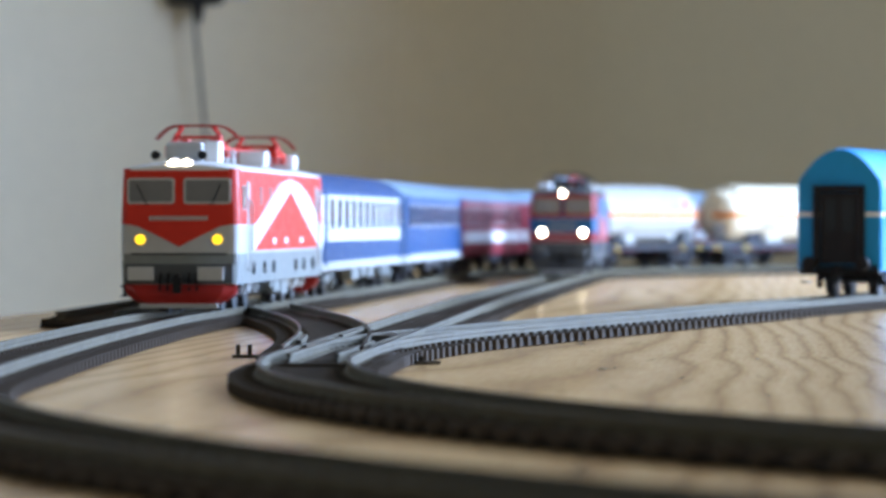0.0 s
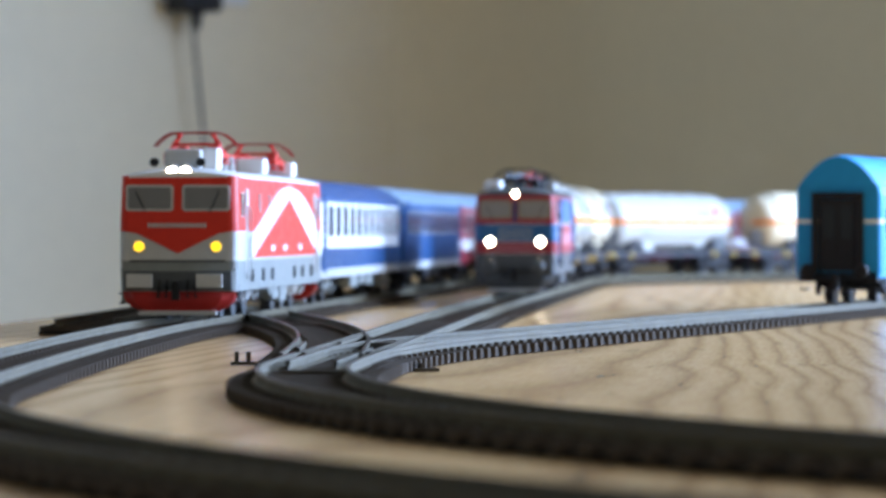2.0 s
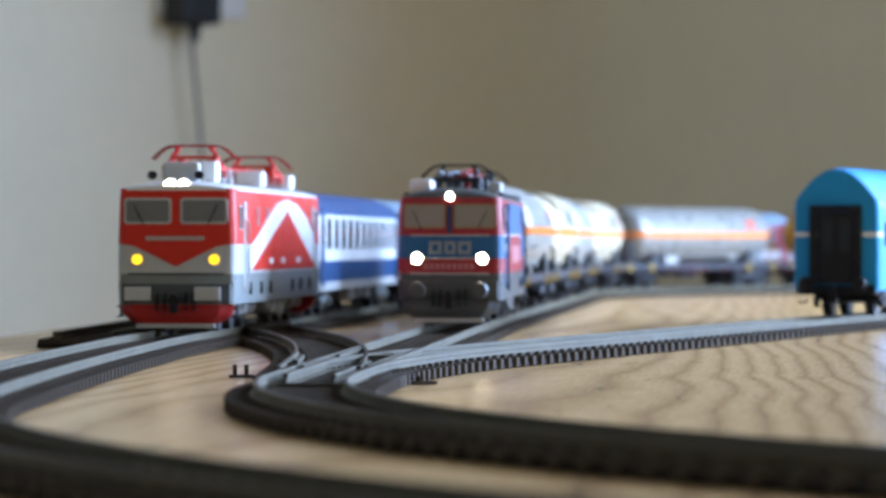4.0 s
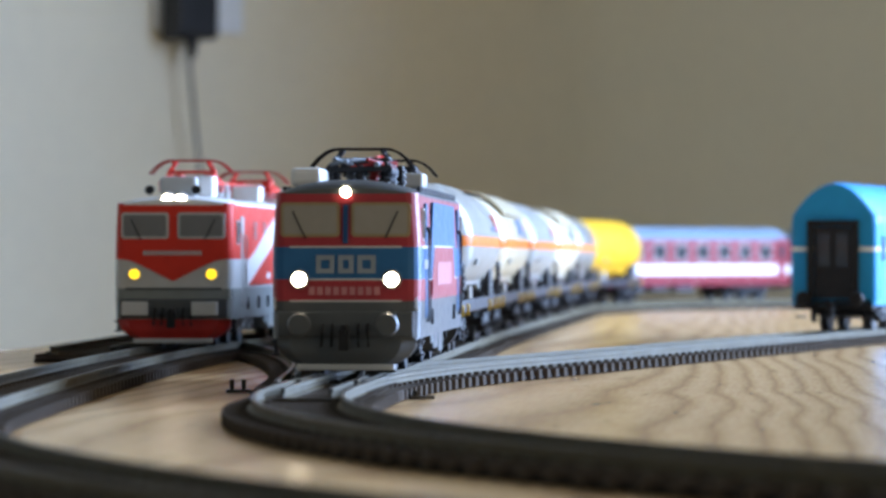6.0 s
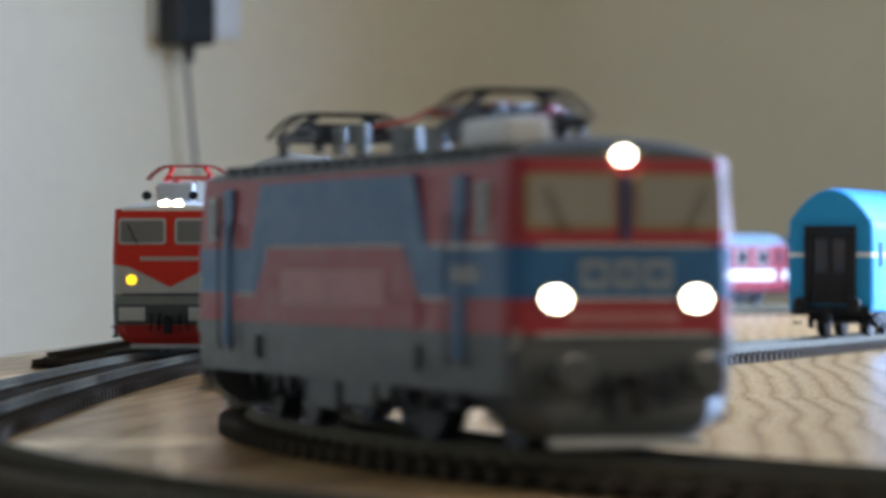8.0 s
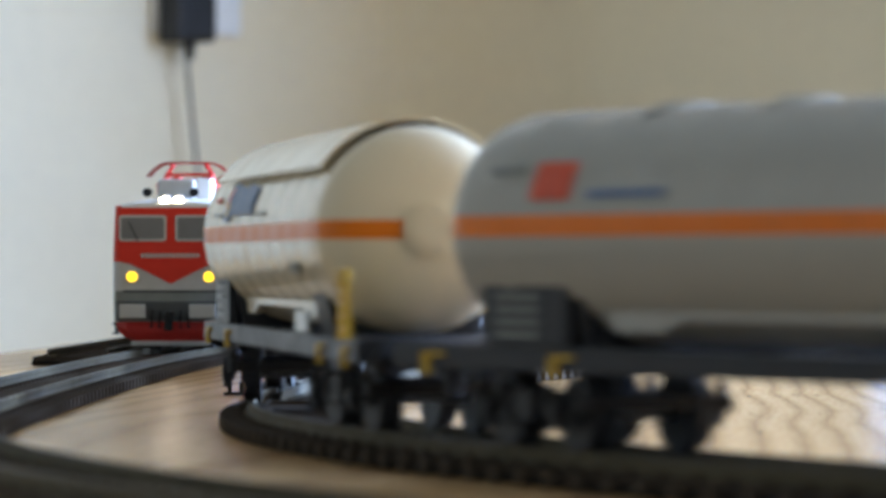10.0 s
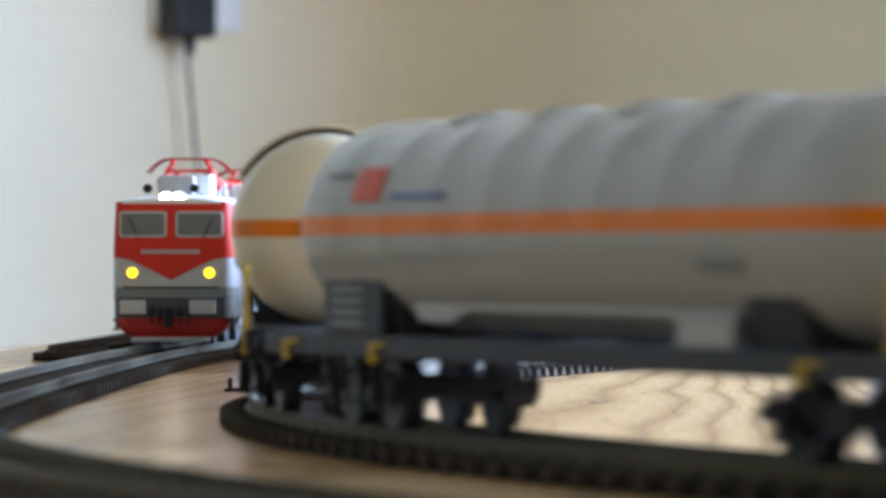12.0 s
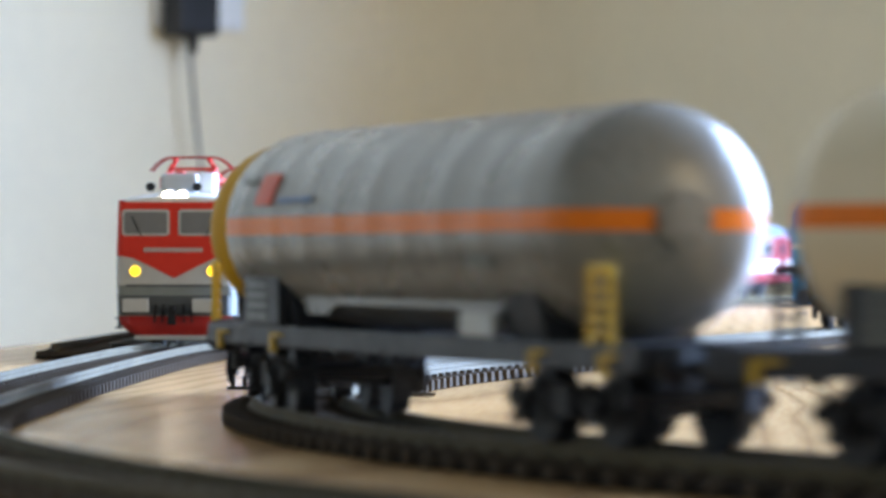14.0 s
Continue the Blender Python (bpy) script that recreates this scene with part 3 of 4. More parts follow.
def locomotive(name, label, style):
    t = empty(name)
    tagged(t, label, "locomotive")
    W = 0.01725
    if style == "red":
        mats = [M["mgrey"], M["lgrey"], M["red"]]
        levels = [(0.0085, W * 0.985, 0), (0.0178, W, 1), (0.0184, W, 1), (0.0268, W, 2), (0.0298, W * 0.998, 2), (0.0438, W * 0.972, 2)]
        half = EA_HALF
        g = dict(half=half, win_z=0.0370, lamp_y=0.0112, lamp_z=0.0222, lamp_r=0.0017, ring=M["lgrey"], beam=M["grey"], buffer=M["mgrey"], plough=M["dred"], hand=M["lgrey"])
        g["buffer"] = M["lgrey"]
        roof_m = M["white"]
    else:
        mats = [M["grey"], M["crimson"], M["blue"], M["crimson"]]
        levels = [(0.0085, W * 0.985, 0), (0.0172, W, 1), (0.0222, W, 2), (0.0297, W * 0.998, 3), (0.0422, W * 0.955, 3)]
        half = BO_HALF
        g = dict(half=half, win_z=0.0360, lamp_y=0.0107, lamp_z=0.0222, lamp_r=0.0018, ring=M["grey"], beam=M["grey"], buffer=M["grey"], plough=M["grey"], hand=M["lgrey"])
        roof_m = M["grey"]
    part("body", banded_body(levels, body_xs(half), 0.05), mats, t)
    wr = levels[-1][1]
    h0 = half - 0.0006
    roof_xs = [(-h0, 0.84, 0.35), (-h0 + 0.001, 0.92, 0.6), (-h0 + 0.0037, 0.985, 0.85), (-h0 + 0.009, 1, 1), (0, 1, 1), (h0 - 0.009, 1, 1), (h0 - 0.0037, 0.985, 0.85), (h0 - 0.001, 0.92, 0.6), (h0, 0.84, 0.35)]
    cut = half - 0.028

    def X(x):
        """Keeps distances from the ends, and shortens the middle."""
        return x * cut / 0.080 if abs(x) <= 0.080 else math.copysign(half - (0.108 - abs(x)), x)

    def XP(pts):
        return [(X(x), z) for x, z in pts]
    part("roof", arched_roof(roof_xs, wr * 1.005, levels[-1][0] + 0.0001, 0.0024 if style == "red" else 0.0031, 14, 0.0006, 2.6), roof_m, t, smooth=False)
    for sgn in (1, -1):
        cab_end(t, g, sgn, M["lampy"] if style == "red" else M["lampw"], M["glass"] if style == "red" else M["cabin"], M["lgrey"] if style == "red" else M["brass"], style)
    # cab doors and side windows, grilles, panels
    for s in (-1, 1):
        for e in (-1, 1):
            fr = side_plate(t, "cab_side_window", XP([(e * 0.0985, 0.0312), (e * 0.0935, 0.0312), (e * 0.0935, 0.0388), (e * 0.0985, 0.0388)]), s, W * 0.955, M["lgrey"], 0.0009)
            side_plate(fr, "pane", XP([(e * 0.0980, 0.0318), (e * 0.0940, 0.0318), (e * 0.0940, 0.0382), (e * 0.0980, 0.0382)]), s, W * 0.955 + 0.0009, M["glass"], 0.0002)
            bm = prism(XP([(e * 0.0890, 0.0130), (e * 0.0835, 0.0130), (e * 0.0835, 0.0400), (e * 0.0890, 0.0400)]), "y", s * W * 0.99 - 0.0003, s * W * 0.99 + 0.0003)
            d = part("cab_door", bm, (M["lgrey"] if style == "red" else M["blue"]), t)
            bm = bmesh.new()
            for o in (0.0898, 0.0826):
                add_tube(bm, [(X(e * o), s * (W + 0.0004), 0.0120), (X(e * o), s * (W + 0.0008), 0.0140), (X(e * o), s * (W + 0.0008), 0.0330), (X(e * o), s * (W + 0.0002), 0.0345)], 0.00026, 5)
            part("handrail", bm, g["hand"] if style == "red" else M["dgrey"], d)
        y = W + 0.00005
        if style == "red":
            # white chevron with a red triangle, twice the same on both sides
            side_plate(t, "chevron", [(0.0801, 0.0185), (0.0801, 0.0252), (0.060, 0.0290), (0.035, 0.0350), (0.010, 0.0402), (-0.013, 0.0418), (-0.040, 0.0402), (-0.065, 0.0360), (-0.085, 0.0300), (-0.098, 0.0235), (-0.103, 0.0185)], s, y - 0.0004, M["white"], 0.0007)
            side_plate(t, "triangle_panel", [(0.075, 0.0187), (-0.089, 0.0187), (-0.013, 0.0378)], s, y + 0.0001, M["red"], 0.0004)
            for x in (0.030, 0.000, -0.040):
                side_plate(t, "side_mark", XP([(x - 0.004, 0.0205), (x + 0.004, 0.0205), (x + 0.004, 0.0224), (x - 0.004, 0.0224)]), s, y + 0.0005, M["white"], 0.0001)
        else:
            side_plate(t, "blue_panel", XP([(0.0800, 0.0222), (0.0640, 0.0222), (0.0520, 0.0302), (-0.0520, 0.0302), (-0.0640, 0.0222), (-0.0800, 0.0222), (-0.0800, 0.0297), (-0.0680, 0.0297), (-0.0590, 0.0406), (0.0590, 0.0406), (0.0680, 0.0297), (0.0800, 0.0297)]), s, W * 0.985, M["blue"], 0.0005)
            side_plate(t, "red_panel", XP([(0.0630, 0.0180), (-0.0630, 0.0180), (-0.0630, 0.0222), (-0.0525, 0.0297), (0.0525, 0.0297), (0.0630, 0.0222)]), s, W * 0.99, M["crimson"], 0.0005)
            side_plate(t, "white_panel", XP([(0.040, 0.0205), (-0.040, 0.0205), (-0.040, 0.0262), (0.040, 0.0262)]), s, W * 0.99 + 0.0005, mat_pink, 0.0001)
            side_plate(t, "white_line", XP([(0.1010, 0.0294), (0.0690, 0.0294), (0.0690, 0.0300), (0.1010, 0.0300)]), s, W * 0.999, M["white"], 0.0002)
            bm = bmesh.new()
            y1 = s * W * 0.996
            for e in (-1, 1):
                line = [(X(e * 0.0800), y1, 0.0220), (X(e * 0.0640), y1, 0.0220), (X(e * 0.0520), y1, 0.0300), (0.0, y1, 0.0300)]
                add_tube(bm, line, 0.00032, 6)
            part("white_outline", bm, M["white"], t)
            for x0 in (0.094,):
                for k in range(5):
                    side_plate(t, "side_mark", XP([(x0 - k * 0.0022, 0.0245), (x0 - k * 0.0022 - 0.0015, 0.0245), (x0 - k * 0.0022 - 0.0015, 0.0268), (x0 - k * 0.0022, 0.0268)]), s, W, M["lgrey"], 0.0002)
        # air grilles and machine room windows
        for k in range(6):
            x = X(0.056 - k * 0.0224)
            bm = bmesh.new()
            for i in range(5):
                add_box(bm, x - 0.0030, x + 0.0030, s * W * 0.972 - 0.0005, s * W * 0.972 + 0.0005, 0.0330 + i * 0.0012, 0.0337 + i * 0.0012)
            part("air_grille", bm, M["dgrey"] if style != "red" else M["mgrey"], t)
        # lower equipment between the bogies
        bm = bmesh.new()
        for x0, x1, z0 in ((-0.018, -0.002, 0.0035), (0.001, 0.017, 0.0045), (0.019, 0.025, 0.006)):
            add_box(bm, x0, x1, s * 0.0135 - 0.0025, s * 0.0135 + 0.0025, z0, 0.0092, 0.0006)
        part("battery_box", bm, M["grey"] if style != "red" else M["mgrey"], t)
        for x in [X(v) for v in ((-0.075, -0.050, -0.028, 0.028, 0.050, 0.075) if style == "red" else (-0.062, 0.062))]:
            part("sandbox_filler", box(x - 0.0007, x + 0.0007, s * 0.0172 - 0.0006, s * 0.0172 + 0.0006, 0.0112, 0.0150, 0.0002), M["dgrey"], t)
    # roof equipment
    zr = 0.0470 if style == "red" else 0.0454
    arm = M["dred"] if style == "red" else M["dgrey"]
    if style == "red":
        pantograph(t, 0.070, zr + 0.0036, M["red"], M["dred"], 0.0072)
        pantograph(t, -0.066, zr + 0.0036, M["red"], M["dred"], 0.0066)
        lampx, lampz = 0.1044, 0.0449
        bm = bmesh.new()
        for y in (-0.0019, 0.0019):
            add_cyl(bm, (lampx - 0.002, y, lampz + 0.0006), (lampx + 0.0020, y, lampz), 0.0019, seg=16)
        lamp = part("roof_lamp", bm, M["lgrey"], t)
        for y in (-0.0019, 0.0019):
            part("lamp_lens", cyl((lampx + 0.002, y, lampz), (lampx + 0.0026, y, lampz), 0.0016, 0.0013, 16), M["lampw"], lamp)
        for y in (-0.0078, 0.0058):
            part("horn", cyl((0.096, y, 0.0484), (0.102, y, 0.0480), 0.0007, 0.0014, 12), M["black"], t)
        part("air_conditioner", box(0.080, 0.096, -0.0058, 0.0050, 0.0460, 0.0522, 0.0012), M["lgrey"], t)
        part("roof_box", box(0.079, 0.090, 0.0046, 0.0090, 0.0460, 0.0526, 0.0008), M["white"], t)
        for x in (-0.03, -0.045, 0.02, 0.035):
            bm = bmesh.new()
            for k in range(4):
                add_cyl(bm, (x, 0.003, 0.0465 + k * 0.0012), (x, 0.003, 0.0475 + k * 0.0012), 0.0018, 0.0011, seg=12)
            part("insulator", bm, M["lgrey"], t)
        for x in (-0.085, -0.010):
            part("roof_box", box(x - 0.006, x + 0.006, 0.002, 0.0105, 0.0460, 0.0512, 0.0008), M["white"], t)
        bm = bmesh.new()
        add_tube(bm, [(0.055, 0.003, 0.0520), (0.02, 0.003, 0.0515), (-0.03, 0.003, 0.0515), (-0.05, 0.003, 0.0520)], 0.0004)
        part("roof_cable", bm, M["red"], t)
        # red point of the front reaching down between the lamps
        for e in (1, -1):
            pts = [(-0.0160, 0.0270), (-0.0120, 0.0262), (-0.0060, 0.0232), (0.0, 0.0200), (0.0060, 0.0232), (0.0120, 0.0262), (0.0160, 0.0270)]
            a, b = sorted((e * 0.1066, e * 0.1083))
            part("red_point", prism(pts, "x", a, b), M["red"], t)
            a = e * 0.1083 if e > 0 else -0.1084
            bars(t, a, -0.0086, 0.0280, 0.0172, 0.0013, 15, M["lgrey"])
            a, b = sorted((e * 0.1060, e * 0.1083))
            part("front_ledge", box(a, b, -0.0140, 0.0140, 0.0174, 0.0181, 0.0002), M["grey"], t)
    else:
        pantograph(t, 0.036, zr + 0.0028, M["dgrey"], M["black"], 0.0054)
        pantograph(t, -0.050, zr + 0.0032, M["dgrey"], M["black"], 0.0044)
        lampx, lampz = half - 0.0024, 0.0424
        lamp = part("roof_lamp", cyl((lampx - 0.004, 0, lampz), (lampx + 0.0016, 0, lampz), 0.0021, 0.0019, 20), M["grey"], t)
        part("lamp_lens", cyl((lampx + 0.0016, 0, lampz), (lampx + 0.0022, 0, lampz), 0.0012, 0.0010, 16), M["lampw"], lamp)
        part("air_conditioner", box(0.052, 0.072, -0.0140, -0.0068, 0.0440, 0.0484, 0.0014), M["white"], t)
        part("roof_box", box(0.004, 0.020, 0.0050, 0.0135, 0.0445, 0.0482, 0.0008), M["lgrey"], t)
        for x, y in ((-0.03, 0.004), (-0.038, -0.004), (0.022, -0.004), (0.03, 0.003), (-0.02, -0.006)):
            bm = bmesh.new()
            for k in range(4):
                add_cyl(bm, (x, y, 0.0458 + k * 0.0012), (x, y, 0.0468 + k * 0.0012), 0.0017, 0.0010, seg=12)
            part("insulator", bm, M["mgrey"], t)
        for x, y, r, h in ((0.012, 0.004, 0.0026, 0.0050), (0.001, -0.0045, 0.0022, 0.0044), (-0.010, 0.0035, 0.0024, 0.0048)):
            part("roof_switch", cyl((x, y, 0.0448), (x, y, 0.0448 + h), r, r * 0.85, 16), M["mgrey"], t)
        for y0, z0 in ((-0.003, 0.0512), (0.0045, 0.0505)):
            bm = bmesh.new()
            add_tube(bm, [(0.050, y0, z0 - 0.001), (0.030, y0, z0), (0.008, y0 * 0.4, z0 + 0.0004)], 0.0006)
            part("pressure_tube", bm, M["mark"], t)
        bm = bmesh.new()
        add_tube(bm, [(0.030, 0.003, 0.0512), (0.026, 0.003, 0.0520), (0.004, -0.002, 0.0518), (-0.02, 0.003, 0.0512), (-0.040, 0.003, 0.0508)], 0.00045)
        add_tube(bm, [(0.030, -0.004, 0.0505), (0.022, 0.004, 0.0522), (0.012, -0.004, 0.0505)], 0.00045)
        part("roof_cable", bm, M["red"], t)
        # posts, rods and links packed under the front pantograph
        for x, y, h, key in ((0.044, -0.0062, 0.0056, "dgrey"), (0.046, 0.0002, 0.0050, "dgrey"), (0.042, 0.0058, 0.0058, "black"),
                             (0.034, -0.0030, 0.0054, "mark"), (0.030, 0.0066, 0.0060, "dgrey"), (0.026, 0.0084, 0.0052, "black"), (0.038, 0.0030, 0.0048, "dred")):
            bm = bmesh.new()
            add_cyl(bm, (x, y, 0.0446), (x, y, 0.0446 + h), 0.0011, 0.0009, 10)
            for k in range(3):
                add_cyl(bm, (x, y, 0.0455 + k * h * 0.24), (x, y, 0.0461 + k * h * 0.24), 0.0017, 0.0013, 10)
            part("insulator", bm, M[key], t)
        for (y0, z0), (y1, z1), key in (((-0.0070, 0.0496), (0.0030, 0.0512), "mark"), ((-0.0020, 0.0488), (0.0085, 0.0502), "dred"),
                                        ((-0.0060, 0.0510), (-0.0010, 0.0490), "mark"), ((0.0020, 0.0508), (0.0078, 0.0486), "dred")):
            bm = bmesh.new()
            add_tube(bm, [(0.047, y0, z0), (0.044, (y0 + y1) / 2, (z0 + z1) / 2 + 0.0003), (0.038, y1, z1)], 0.0005)
            part("control_rod", bm, M[key], t)
        for s in (-1, 1):
            bm = bmesh.new()
            for k in range(20):
                x = -0.066 + k * 0.0068
                add_box(bm, x, x + 0.0040, s * 0.0158 - 0.0004, s * 0.0158 + 0.0005, 0.0426, 0.0440)
            part("roof_vents", bm, M["dgrey"], t)
        for e in (1, -1):
            a = e * (half + 0.0003) if e > 0 else -half - 0.0004
            y = -0.0068
            for k, w in enumerate((0.0042, 0.0036, 0.0042)):
                bm = bmesh.new()
                for u0, u1, v0, v1 in ((0, w, 0, 0.0011), (0, w, 0.0031, 0.0042), (0, 0.0011, 0.0011, 0.0031), (w - 0.0011, w, 0.0011, 0.0031)):
                    add_box(bm, a, a + 0.0001, y + u0, y + u1, 0.0236 + v0, 0.0236 + v1)
                part("mark_block", bm, M["mark"], t)
                y += w + 0.0009
            bars(t, a, -0.0085, 0.0186, 0.0170, 0.0019, 9, mat_pink)
            for z in (0.0172, 0.0222, 0.0297):
                a0, b0 = sorted((e * (half - 0.0018), e * (half + 0.0001)))
                part("white_line", box(a0, b0, -0.0130, 0.0130, z - 0.0002, z + 0.0002), M["lgrey"], t)
            a0, b0 = sorted((e * (half - 0.001), e * (half + 0.0006)))
            part("centre_pillar", box(a0, b0, -0.0006, 0.0006, 0.0305, 0.0395, 0.0002), M["cblue"], t)
    if style == "red":
        for ob in t.children_recursive:
            ob.data.transform(Matrix.Diagonal((1, 1.06, 1, 1)))
    else:
        part("transformer_tank", box(-0.018, 0.018, -0.0125, 0.0125, 0.0042, 0.0090, 0.0012), M["dgrey"], t)
    # couple the bogies
    wm = M["grey"] if style == "red" else M["dgrey"]
    if style == "red":
        bogies = [bogie(t, s * 0.059, 0.050, 3, 0.0068, M["lgrey"], wm, 0.0072) for s in (1, -1)]
    else:
        bogies = [bogie(t, s * 0.0445, 0.0310, 2, 0.0071, M["dgrey"], wm, 0.0076) for s in (1, -1)]
    return t, bogies


M["mark"] = mat("grey_blue_marking", (0.25, 0.29, 0.33), 0.45)
mat_pink = mat("pale_red_lettering_panel", (0.50, 0.20, 0.21), 0.4, var=0.12, scale=900)


# ---------------- tank wagons ----------------
def tank_mesh(length, r, zc, ribs, shift):
    def angles(q):
        b = math.degrees(math.asin(min(0.9, 0.00155 / q)))
        return [-b, b] + [b + (180 - 2 * b) * i / 14 for i in range(1, 14)] + [180 - b, 180 + b] + [180 + b + (180 - 2 * b) * i / 14 for i in range(1, 14)]
    hl = length / 2
    dome = 0.0125
    prof = [(-hl + dome * (1 - math.cos(radians(90 * k / 8))), max(0.0006, r * math.sin(radians(90 * k / 8)) ** 0.85)) for k in range(9)]
    body = []
    if ribs:
        n = 9
        for i in range(n):
            x = -hl + dome + (length - 2 * dome) * (i + 0.5) / n
            body += [(x - 0.0026, r), (x - 0.0006, r + 0.00016), (x + 0.0006, r + 0.00016), (x + 0.0026, r)]
    else:
        body = [(-hl / 2, r), (0, r), (hl / 2, r)]
    prof = prof + body + [(-x, q) for x, q in reversed(prof)]
    rings = [[(x + shift, q * math.cos(radians(a)), zc + q * math.sin(radians(a))) for a in angles(q)] for x, q in prof]
    def which(i, j):
        return 1 if j in (0, 15) else 0
    return loft(rings, True, which)


def tank_wagon(name, label, paint, ribs, shield, logo):
    t = empty(name)
    tagged(t, label, "tank wagon", group="wagons of the tank train")
    L, R, ZC, TX = 0.1975, 0.0169, 0.0321, 0.0005
    HL = 0.1143
    uf = part("underframe", box(-HL, HL, -0.0040, 0.0040, 0.0116, 0.0143, 0.0003), M["dgrey"], t)
    for s in (-1, 1):
        part("side_sill", box(-HL, HL, s * 0.0135 - 0.0008, s * 0.0135 + 0.0008, 0.0112, 0.0148, 0.0003), M["dgrey"], uf)
    for x in (-HL, -0.070, -0.035, 0, 0.035, 0.070, HL - 0.002):
        part("cross_member", box(x, x + 0.002, -0.0128, 0.0128, 0.0113, 0.0145), M["dgrey"], uf)
    for x0, x1 in ((-HL + 0.001, -0.089), (0.089, HL - 0.001)):
        part("end_platform", box(x0, x1, -0.0130, 0.0130, 0.0146, 0.0151), M["dgrey"], uf)
    paints = [M[paint], M["orange"] if paint != "yellow" else M["yellow"]]
    tk = part("tank", tank_mesh(L, R, ZC, ribs, TX), paints, t, smooth=True)
    # saddles and skirt under the tank
    for x in (-0.066, 0.066):
        pts = [(R * math.sin(radians(a)) * 1.0, ZC - R * math.cos(radians(a)) * 0.995) for a in range(-52, 53, 8)] + [(0.0118, 0.0147), (-0.0118, 0.0147)]
        part("saddle", prism(pts, "x", x - 0.008, x + 0.008), M["dgrey"], t)
    for s in (-1, 1):
        pts = [(-0.052, 0.0172), (-0.040, 0.0172), (-0.034, 0.0190), (0.034, 0.0190), (0.040, 0.0172), (0.052, 0.0172), (0.055, 0.0212), (-0.055, 0.0212)]
        part("tank_skirt", prism(pts, "y", s * 0.0112 - 0.0006, s * 0.0112 + 0.0006), M[paint], t)
        part("brake_board", box(-0.084, -0.061, s * 0.0137 - 0.0008, s * 0.0137 + 0.0008, 0.0149, 0.0272, 0.0003), M["dgrey"], t)
        bm = bmesh.new()
        for k in range(4):
            add_box(bm, -0.080, -0.068, s * 0.0146 - 0.0002, s * 0.0146 + 0.0002, 0.0162 + k * 0.0018, 0.0169 + k * 0.0018)
        part("lettering", bm, M["mgrey"], t)
        part("data_board", box(0.040, 0.056, s * 0.0137 - 0.0004, s * 0.0137 + 0.0004, 0.0150, 0.0186, 0.0002), M["offwhite"], t)
        bm = bmesh.new()
        for x in (-0.045, -0.030, -0.012, 0.010, 0.028):
            add_box(bm, x, x + 0.006, s * 0.0141 - 0.00008, s * 0.0141 + 0.00008, 0.0126, 0.0132)
        part("lettering", bm, M["lgrey"], t)
        # yellow rope hooks and lower rails
        for x in (-0.102, -0.066, 0.074, 0.104):
            bm = bmesh.new()
            add_box(bm, x - 0.0028, x + 0.0028, s * 0.0145 - 0.0005, s * 0.0145 + 0.0005, 0.0131, 0.0137)
            add_box(bm, x - 0.0028, x - 0.0014, s * 0.0145 - 0.0005, s * 0.0145 + 0.0005, 0.0104, 0.0137)
            part("yellow_hook", bm, M["ylw"], t)
    # ladder by the end platform
    for s in (-1, 1):
        bm = bmesh.new()
        y = s * 0.0142
        add_tube(bm, [(0.0956, y, 0.0148), (0.0956, y, 0.0248), (0.0962, y, 0.0254), (0.1038, y, 0.0254), (0.1044, y, 0.0248), (0.1044, y, 0.0148)], 0.0007, 6)
        lad_mat = M["ylw"] if s < 0 else M["dgrey"]
        lad = part("ladder", bm, lad_mat, t)
        for k in range(5):
            part("rung", box(0.0957, 0.1043, y - 0.0004, y + 0.0004, 0.0160 + k * 0.0020, 0.0168 + k * 0.0020), lad_mat, lad)
    # manhole on the dome ends, pipes along the side
    for e in (1, -1):
        bm = bmesh.new()
        x = TX + e * (L / 2)
        add_cyl(bm, (x - e * 0.002, 0, ZC), (x + e * 0.0010, 0, ZC), 0.0042, seg=24)
        add_cyl(bm, (x + e * 0.0010, 0, ZC), (x + e * 0.0016, 0, ZC), 0.0030, seg=20)
        for k in range(6):
            a = radians(60 * k)
            add_cyl(bm, (x, 0.0036 * math.cos(a), ZC + 0.0036 * math.sin(a)), (x + e * 0.0016, 0.0036 * math.cos(a), ZC + 0.0036 * math.sin(a)), 0.0005, seg=6)
        part("manhole", bm, M[paint], t)
        buffer_pair(t, e * HL, e, 0.0121, M["black"])
        coupling(t, e * HL, e, 0.0110)
    if shield:
        pts = []
        for a in range(34, 147, 8):
            pts.append(((R + 0.0017) * math.cos(radians(a)), ZC + (R + 0.0017) * math.sin(radians(a))))
        for a in range(146, 33, -8):
            pts.append(((R + 0.0011) * math.cos(radians(a)), ZC + (R + 0.0011) * math.sin(radians(a))))
        part("sun_shield", prism(pts, "x", -0.075, 0.083), M[paint], t)
    elif ribs and paint == "offwhite":
        bm = bmesh.new()
        for x in (-0.05, -0.02, 0.01, 0.04):
            add_cyl(bm, (x, 0, ZC + R - 0.001), (x, 0, ZC + R + 0.0005), 0.0068, 0.0040, seg=20)
        part("dome_cap", bm, M[paint], t)
    # marks on the tank sides, laid on the curve
    def patch(x0, x1, a0, a1, m, side, nm="logo_panel"):
        rr = R + (0.0006 if ribs else 0.00015)
        rings = []
        for k in range(5):
            a = radians(a0 + (a1 - a0) * k / 4)
            c, z = math.cos(a) * side, math.sin(a)
            rings.append([(x0, rr * c, ZC + rr * z), (x1, rr * c, ZC + rr * z), (x1, (rr - 0.0004) * c, ZC + (rr - 0.0004) * z), (x0, (rr - 0.0004) * c, ZC + (rr - 0.0004) * z)])
        part(nm, loft(rings), M[m], t)
